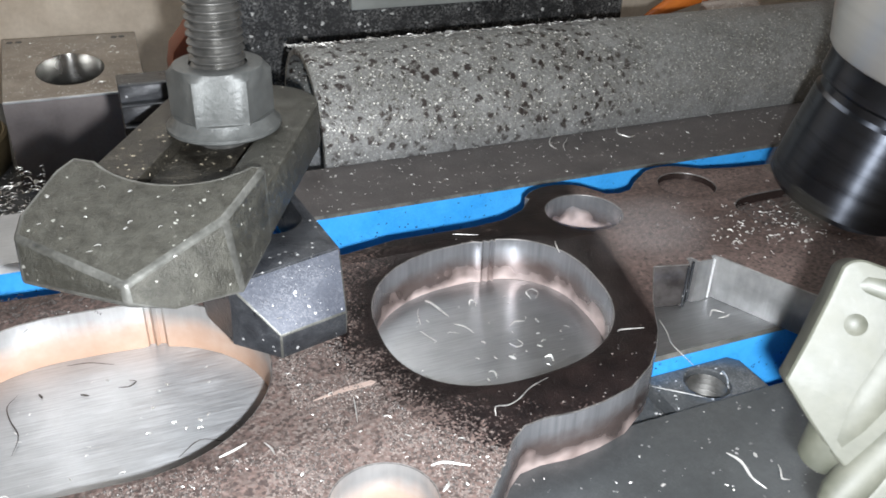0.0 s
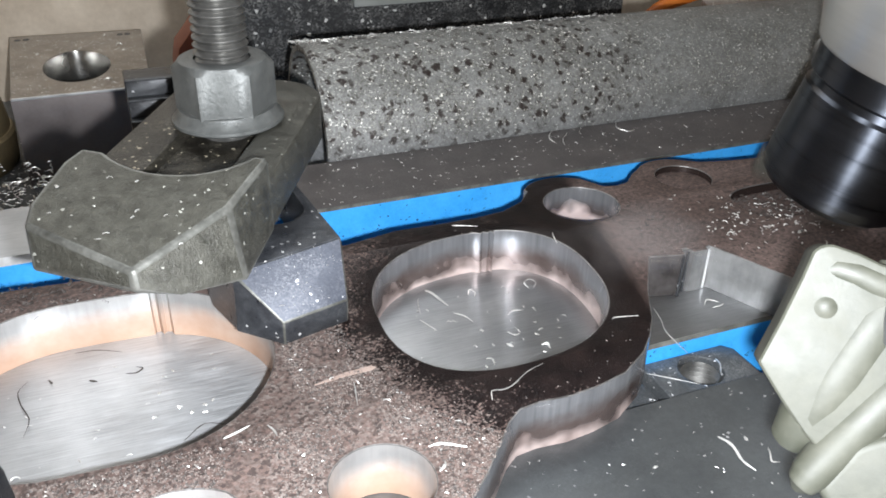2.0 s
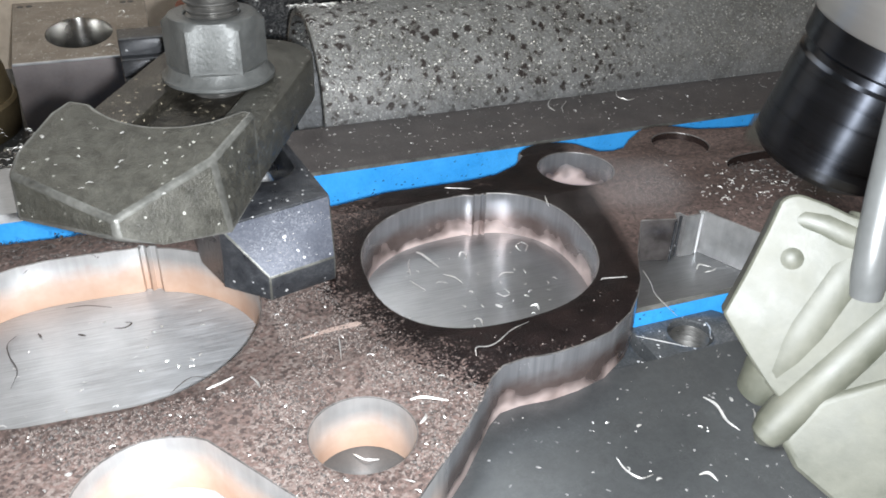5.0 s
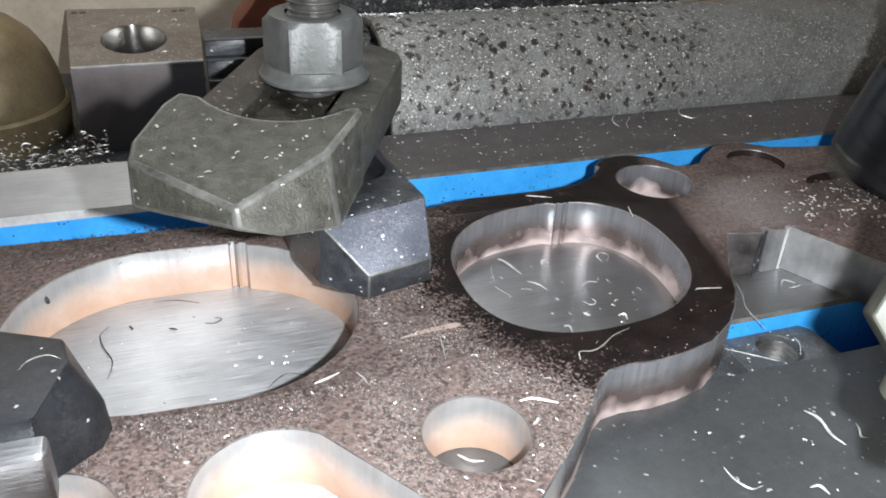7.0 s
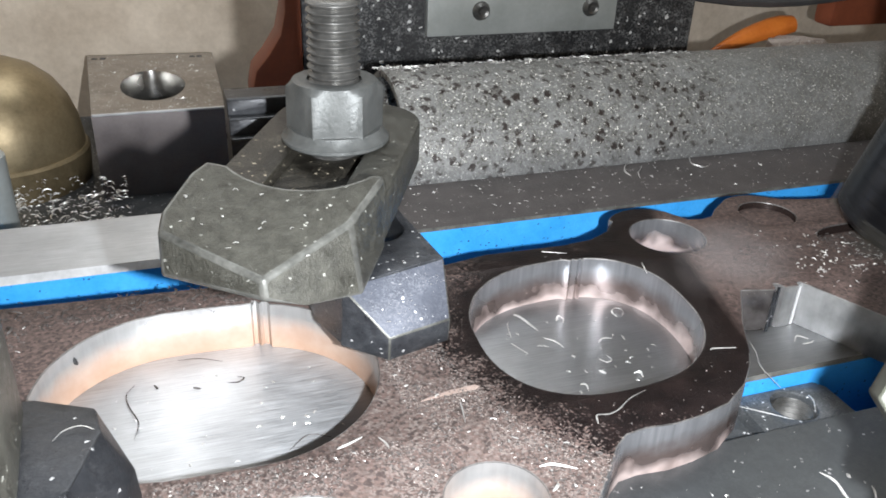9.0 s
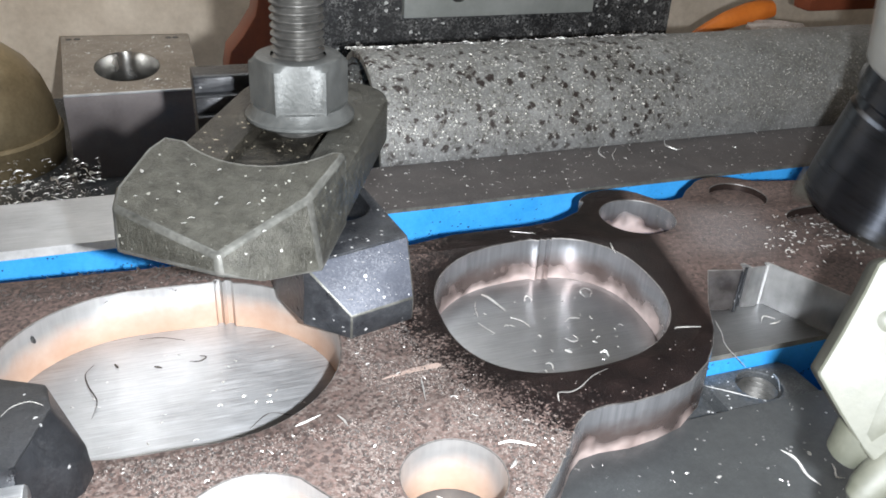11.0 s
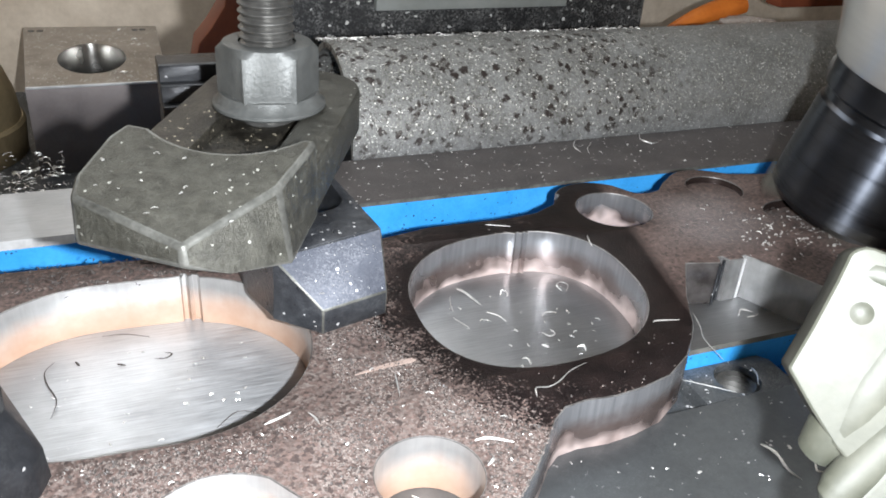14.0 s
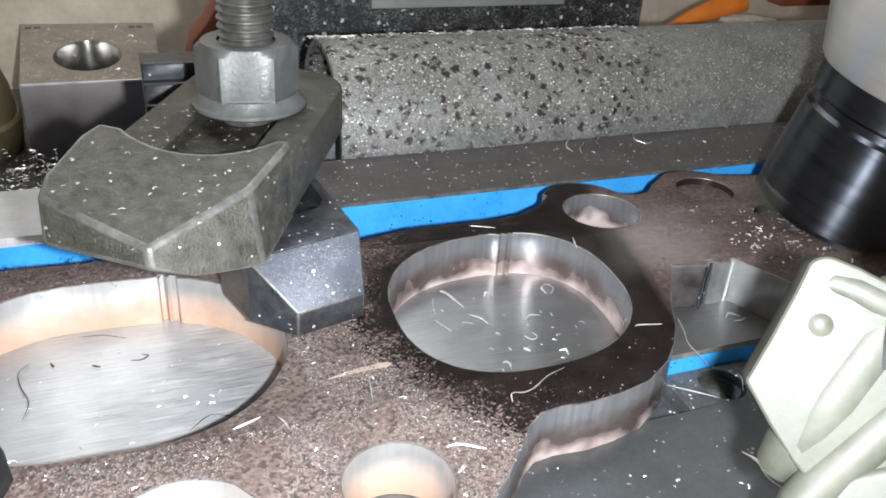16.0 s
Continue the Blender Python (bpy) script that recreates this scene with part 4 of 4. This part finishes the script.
def strand(bm, x, y, z, size, turns, width, yaw, lift=0.3):
    """One curled chip: a thin ribbon along an arc."""
    n = 7
    r = size / max(turns * 2 * math.pi, 0.6)
    pts = []
    for i in range(n + 1):
        a = turns * 2 * math.pi * i / n
        p = Vector((r * math.sin(a), r * (1 - math.cos(a)), size * lift * math.sin(math.pi * i / n) * 0.5))
        pts.append(Matrix.Rotation(yaw, 3, "Z") @ p + Vector((x, y, z)))
    prev = None
    for i, p in enumerate(pts):
        d = (pts[min(i + 1, n)] - pts[max(i - 1, 0)]).normalized()
        s = d.cross(Vector((0.2, 0.1, 1))).normalized() * width * (0.35 + 0.65 * math.sin(math.pi * (i + 0.5) / (n + 1)))
        h = Vector((0, 0, width * 0.7))
        row = [bm.verts.new(p + s), bm.verts.new(p + h), bm.verts.new(p - s), bm.verts.new(p - h * 0.2)]
        if prev:
            for k in range(4):
                bm.faces.new((prev[k], prev[(k + 1) % 4], row[(k + 1) % 4], row[k]))
        prev = row


def chips():
    rnd = random.Random(7)

    def inside(x, y, loop):
        c = False
        for (x0, y0), (x1, y1) in zip(loop, loop[1:] + loop[:1]):
            if (y0 > y) != (y1 > y) and x < (x1 - x0) * (y - y0) / (y1 - y0) + x0:
                c = not c
        return c

    # the larger chips that stand out, each drawn along its own bend (millimetres)
    def shaped(pts, width, mat=M_CHIP, label="bright curled metal chip"):
        fine = []
        p = [Vector(q) * 0.001 for q in pts]
        p = [p[0] * 2 - p[1]] + p + [p[-1] * 2 - p[-2]]
        for a, b, c, d in zip(p, p[1:], p[2:], p[3:]):
            for k in range(4):
                u = k / 4
                fine.append(0.5 * (2 * b + (c - a) * u + (2 * a - 5 * b + 4 * c - d) * u * u + (3 * b - a - 3 * c + d) * u ** 3))
        fine.append(p[-2])
        n = len(fine)
        origin = fine[0].copy()
        radii = [width * 0.56 * (0.25 + 0.75 * math.sin(math.pi * (k + 0.5) / n)) * (0.8 + 0.4 * rnd.random()) for k in range(n)]
        tagged(part("chip", sweep([q - origin for q in fine], radii, 5, 0.45), mat, at=Matrix.Translation(origin)), label, "metal chip", "loose chips")

    t1 = T * 1000 + 0.3
    for pts, w in (
            ([(17.6, -109.2, t1), (18.6, -106.9, t1), (21.0, -107.3, t1), (23.3, -107.0, t1 + 0.5), (26.8, -105.0, t1 + 0.8), (31.7, -102.7, t1)], 0.00055),
            ([(25.7, -52.2, 0.3), (26.6, -55.0, 0.9), (28.6, -60.6, 0.3)], 0.00060), ([(23.0, -55.0, 0.3), (21.9, -57.3, 0.6), (21.0, -61.6, 0.3)], 0.00042),
            ([(53.0, -94.3, t1), (54.2, -93.9, t1), (59.2, -95.0, t1)], 0.00030), ([(65.3, -92.2, 11.0), (67.0, -93.4, 8.0), (69.3, -93.2, 4.0), (74.0, -96.0, -1.0)], 0.00036),
            ([(59.6, -55.0, t1), (58.4, -57.4, t1 + 0.6), (57.8, -60.6, t1)], 0.00030), ([(61.6, -122.5, 0.3), (62.1, -126.0, 1.0), (61.6, -129.9, 0.6), (62.5, -132.8, 0.3)], 0.00055),
            ([(68.9, -128.6, 0.3), (67.8, -130.4, 0.8), (66.9, -132.0, 0.5), (68.4, -132.6, 0.3)], 0.00038), ([(-30.9, -102.2, t1), (-28.4, -101.4, t1), (-26.0, -100.4, t1)], 0.00042),
            ([(-23.1, -101.3, t1), (-22.3, -103.0, t1), (-22.0, -104.8, t1)], 0.00036), ([(-5.2, -95.1, t1), (-5.7, -98.0, t1), (-6.5, -102.0, t1)], 0.00028),
            ([(40.8, -69.4, 0.3), (42.6, -68.4, 0.5), (45.1, -68.8, 0.3)], 0.00040), ([(51.0, -60.4, 0.3), (50.6, -58.4, 0.8), (52.4, -57.4, 1.0), (53.6, -59.0, 0.8), (52.2, -60.8, 0.4)], 0.00045),
            ([(37.6, -75.6, 0.3), (38.6, -77.6, 0.5), (40.4, -76.8, 0.3), (40.0, -75.0, 0.4)], 0.00032), ([(35.2, -57.8, 0.3), (36.2, -56.4, 0.7), (37.2, -57.6, 0.4), (36.4, -59.0, 0.3)], 0.00055),
            ([(20.0, -64.0, 0.3), (20.7, -66.0, 0.4), (22.2, -69.2, 0.3)], 0.00026), ([(28.6, -64.0, 0.3), (30.6, -66.2, 0.4), (31.6, -69.0, 0.3)], 0.00024), ([(35.4, -79.8, 0.3), (36.4, -81.4, 0.4)], 0.00050),
            ([(42.8, -83.0, 0.3), (44.2, -83.2, 0.5), (44.0, -85.0, 0.3)], 0.00050), ([(103.7, 22.0, 0.3), (103.2, 26.0, 0.7), (106.6, 31.0, 0.9), (111.0, 33.0, 0.3)], 0.00050),
            ([(112.6, 30.0, 0.3), (110.2, 26.6, 0.7), (107.6, 24.0, 0.5), (105.8, 19.5, 0.3)], 0.00042), ([(135.4, 33.0, 0.3), (132.2, 27.0, 0.6), (134.2, 22.8, 0.6), (137.8, 24.0, 0.3)], 0.00050),
            ([(36.6, -131.0, 0.3), (36.4, -134.2, 0.6), (37.8, -137.0, 0.6), (40.6, -136.8, 0.3)], 0.00036), ([(48.4, -139.6, 0.3), (50.0, -140.0, 0.6), (50.6, -142.0, 0.3)], 0.00050),
            ([(66.6, -124.4, 0.3), (66.2, -125.8, 0.6)], 0.00060), ([(2.0, -116.6, t1), (4.2, -117.2, t1 + 0.5), (8.2, -119.0, t1)], 0.00038), ([(1.6, -122.8, t1), (2.8, -122.2, t1 + 0.4), (3.4, -121.0, t1)], 0.00050),
            ([(78.6, -103.0, -3.6), (80.6, -100.0, -3.2), (81.4, -97.4, -3.6)], 0.00028), ([(72.0, -103.8, -3.7), (67.6, -100.2, -3.6), (63.0, -96.4, -3.7)], 0.00022), ([(88.6, -82.6, 0.3), (90.6, -81.0, 0.6), (93.0, -82.6, 0.3)], 0.00042),
            ([(90.0, -84.0, 0.3), (92.0, -84.4, 0.6), (94.0, -83.4, 0.3)], 0.00036), ([(36.6, -43.0, t1), (39.0, -44.0, t1), (42.6, -45.6, t1)], 0.00024), ([(-8.0, -114.2, 0.3), (-6.4, -116.6, 0.6), (-4.0, -117.0, 0.3)], 0.00040)):
        shaped(pts, w)
    shaped([(-75.4, -102.4, 25.2), (-74.0, -100.9, 25.6), (-71.4, -100.6, 25.9), (-69.4, -101.6, 25.5)], 0.00034)
    dull = "dark curled metal chip on the bright bar"
    for pts, w in (([(-66.0, -56.6, 0.3), (-67.7, -60.4, 0.8), (-67.0, -65.0, 0.8), (-65.4, -70.0, 0.6), (-66.4, -75.0, 0.3)], 0.00034), ([(-62.0, -57.6, 0.3), (-61.2, -59.4, 0.5)], 0.00050),
                   ([(-46.6, -61.0, 0.3), (-44.4, -62.0, 0.7), (-43.0, -60.4, 0.5), (-44.4, -59.4, 0.3)], 0.00030), ([(-54.0, -60.8, 0.3), (-52.4, -62.0, 0.5)], 0.00040), ([(-37.4, -86.6, 0.3), (-33.0, -83.4, 0.6), (-28.6, -85.0, 0.3)], 0.00020),
                   ([(-56.6, -49.6, 0.3), (-52.0, -50.4, 0.5), (-47.0, -52.6, 0.3)], 0.00020)):
        shaped(pts, w, M_CHIPD, dull)

    def scatter(name, label, mat, count, place, smin, smax):
        bm = bmesh.new()
        for _ in range(count):
            x, y, z = place()
            s = rnd.uniform(smin, smax) * (1 if rnd.random() < 0.85 else 2.2)
            strand(bm, x, y, z, s, rnd.uniform(0.05, 0.45), s * rnd.uniform(0.08, 0.35) if s < 0.0012 else s * rnd.uniform(0.05, 0.14), rnd.uniform(0, 6.28))
        tagged(part(name, bm, mat), label, "swarf", kind="stuff")

    def on_plate():
        while True:
            x, y = rnd.uniform(-0.09, 0.06), rnd.uniform(-0.150, -0.045)
            a = abs((x - 0.0332) / 0.029) ** 2.3 + abs((y + 0.0748) / 0.027) ** 2.3
            if not inside(x, y, LOOPS[0]) or any(inside(x, y, h) for h in LOOPS[1:]) or a < 1 or (abs(y + 0.075) < 0.028 and -0.086 < x < -0.016) or (x + 0.008) ** 2 + (y + 0.1215) ** 2 < 0.0001 or (((x - 0.038) / 0.0405) ** 2 + ((y + 0.078) / 0.0465) ** 2 < 1 and rnd.random() < 0.985) or (x + 0.041) ** 2 + (y + 0.13) ** 2 < 0.0003:
                continue
            return x, y, T

    scatter("plate_swarf", "small bright chips scattered on the plate", M_CHIP, 190, on_plate, 0.0003, 0.0008)
    def grit(name, label, mat, count, smin, smax):
        bm = bmesh.new()
        done = 0
        while done < count:
            x, y, z = on_plate()
            if noise.noise((x * 90, y * 90, 3.0)) + 0.25 * rnd.random() < 0.02 or x < -0.06 and rnd.random() < 0.5:
                continue
            done += 1
            s = rnd.uniform(smin, smax)
            q = Matrix.Rotation(rnd.uniform(0, 6.28), 3, "Z")
            ring = [bm.verts.new(q @ Vector((s * 0.5 * math.cos(a) * rnd.uniform(0.6, 1.2), s * 0.32 * math.sin(a) * rnd.uniform(0.6, 1.2), 0)) + Vector((x, y, z - 0.00005))) for a in (0, 1.26, 2.51, 3.77, 5.03)]
            tip = bm.verts.new(Vector((x + rnd.gauss(0, s * 0.1), y + rnd.gauss(0, s * 0.1), z + s * rnd.uniform(0.2, 0.5))))
            for i in range(5):
                bm.faces.new((ring[i], ring[(i + 1) % 5], tip))
        tagged(part(name, bm, mat, angle=10), label, "swarf", kind="stuff")

    grit("plate_dust", "fine pinkish grit scattered on the plate", M_CHIPB, 7500, 0.00025, 0.00070)
    grit("plate_grit", "dark grit scattered on the plate", M_CHIPD, 3000, 0.0004, 0.0010)
    grit("plate_glitter", "bright fine grit scattered on the plate", M_CHIP, 260, 0.0002, 0.0004)
    scatter("bar_swarf", "small chips on the table bars", M_CHIP, 170, lambda: (rnd.uniform(0.0, 0.25), rnd.uniform(0.002, 0.033), 0.0), 0.0004, 0.0011)
    scatter("bar_swarf", "small chips on the dark near bar", M_CHIP, 170, lambda: (rnd.uniform(0.02, 0.13), rnd.uniform(-0.17, -0.1105), 0.0), 0.0002, 0.0008)
    scatter("pocket_swarf", "small chips in the plate's openings", M_CHIP, 40, lambda: (0.034 + 0.02 * rnd.uniform(-1, 1), -0.075 + 0.018 * rnd.uniform(-1, 1), 0.0), 0.0005, 0.0014)
    scatter("pocket_swarf", "small chips in the plate's openings", M_CHIP, 40, lambda: (-0.05 + 0.026 * rnd.uniform(-1, 1), -0.075 + 0.02 * rnd.uniform(-1, 1), 0.0), 0.0004, 0.0011)
    m = pose(SX, SY, 0) @ Matrix(((0.894, -0.447, 0, 0), (-0.447, -0.894, 0, 0), (0, 0, 1, 0), (0, 0, 0, 1)))

    def on_nose():
        x, y = rnd.uniform(-0.018, 0.010), rnd.uniform(0.038, 0.058)
        p = m @ Vector((x, y, 0.0494 - (y - 0.036) * 0.235 - (x + 0.004) * 0.05))
        return p.x, p.y, p.z

    def on_toe():
        a, b = rnd.random(), rnd.random()
        p = Vector((-0.0215 + 0.0225 * a, -0.0712 + 0.0064 * a, 0.0272)).lerp(Vector((-0.0145 + 0.0135 * a, -0.0790 + 0.0036 * a, 0.0184)), b)
        return p.x, p.y, p.z

    scatter("clamp_swarf", "small bright chips on the clamp's nose", M_CHIP, 15, on_nose, 0.0005, 0.0012)
    scatter("clamp_swarf", "small bright chips on the clamp's toe", M_CHIP, 60, on_toe, 0.00015, 0.00045)
    scatter("block_swarf", "bright chips on the bored block", M_CHIP, 70, lambda: (rnd.uniform(-0.083, -0.026), rnd.choice((rnd.uniform(0.191, 0.208), rnd.uniform(0.252, 0.29))), -0.019), 0.0008, 0.0022)
    scatter("plate_crumbs", "dark crumbs along the plate's far edge", M_CHIPD, 500, lambda: (rnd.uniform(-0.10, 0.0), -0.0425 + rnd.gauss(0, 0.0028), T), 0.0005, 0.0016)
    scatter("recess_crumbs", "dark crumbs filling the far recesses", M_CHIPD, 500, lambda: (rnd.uniform(0.118, 0.148), rnd.uniform(-0.067, -0.051), 0.0092 + 0.001 * rnd.random()), 0.0005, 0.0013)
    scatter("cut_swarf", "golden chips heaped before the cutter", M_CHIP, 210, lambda: (rnd.gauss(0.120, 0.011), rnd.gauss(-0.066, 0.007), T), 0.0004, 0.0011)
    scatter("heap_swarf", "glittering chips heaped by the block", M_CHIP, 1500, lambda: (rnd.uniform(-0.140, -0.072), rnd.uniform(0.045, 0.185), BED + 0.016 * rnd.random()), 0.0012, 0.003)
    scatter("pipe_swarf", "white frosting of chips on the pipe's crest", M_CHIP, 420, lambda: (lambda a, x: (x, 0.0648 - 0.0306 * math.sin(a), 0.0005 + 0.0306 * math.cos(a)))(rnd.gauss(-0.22, 0.12), 0.022 + 0.13 * rnd.random() ** 1.6), 0.0007, 0.0018)
    scatter("pipe_swarf", "chips lying along the pipe's crest", M_CHIP, 260, lambda: (lambda a, x: (x, 0.0648 - 0.0306 * math.sin(a), 0.0005 + 0.0306 * math.cos(a)))(rnd.gauss(0.55, 0.45), 0.026 + 0.2 * rnd.random() ** 1.7), 0.0004, 0.0012)


chips()


def motions():
    rows = [(0.0, 0.0), (4.0, -0.0026), (8.0, -0.0045), (12.0, -0.0079), (16.0, -0.0110)]
    spin = 64.0
    turns = []
    k = 0
    while k <= 480:
        t = k / 30
        x = np.interp(t, [r[0] for r in rows], [r[1] for r in rows])
        turns.append((t, pose(float(x), 0, 0) @ TOOL @ pose(0, 0, 0, 0, 0, -spin * k)))
        k += 1
    walk(tool, turns)
    walk(wisp, [(t, pose(0.077 + 0.005 * math.sin(t * 1.9), -0.076 + 0.004 * math.sin(t * 1.3 + 1), T + 0.004 + 0.0015 * math.sin(t * 2.3), 0, 0, 12 * math.sin(t * 0.9))) for t in [0.5 * k for k in range(33)]])
    walk(spray, [(t, pose(x, 0, 0)) for t, x in rows])


motions()
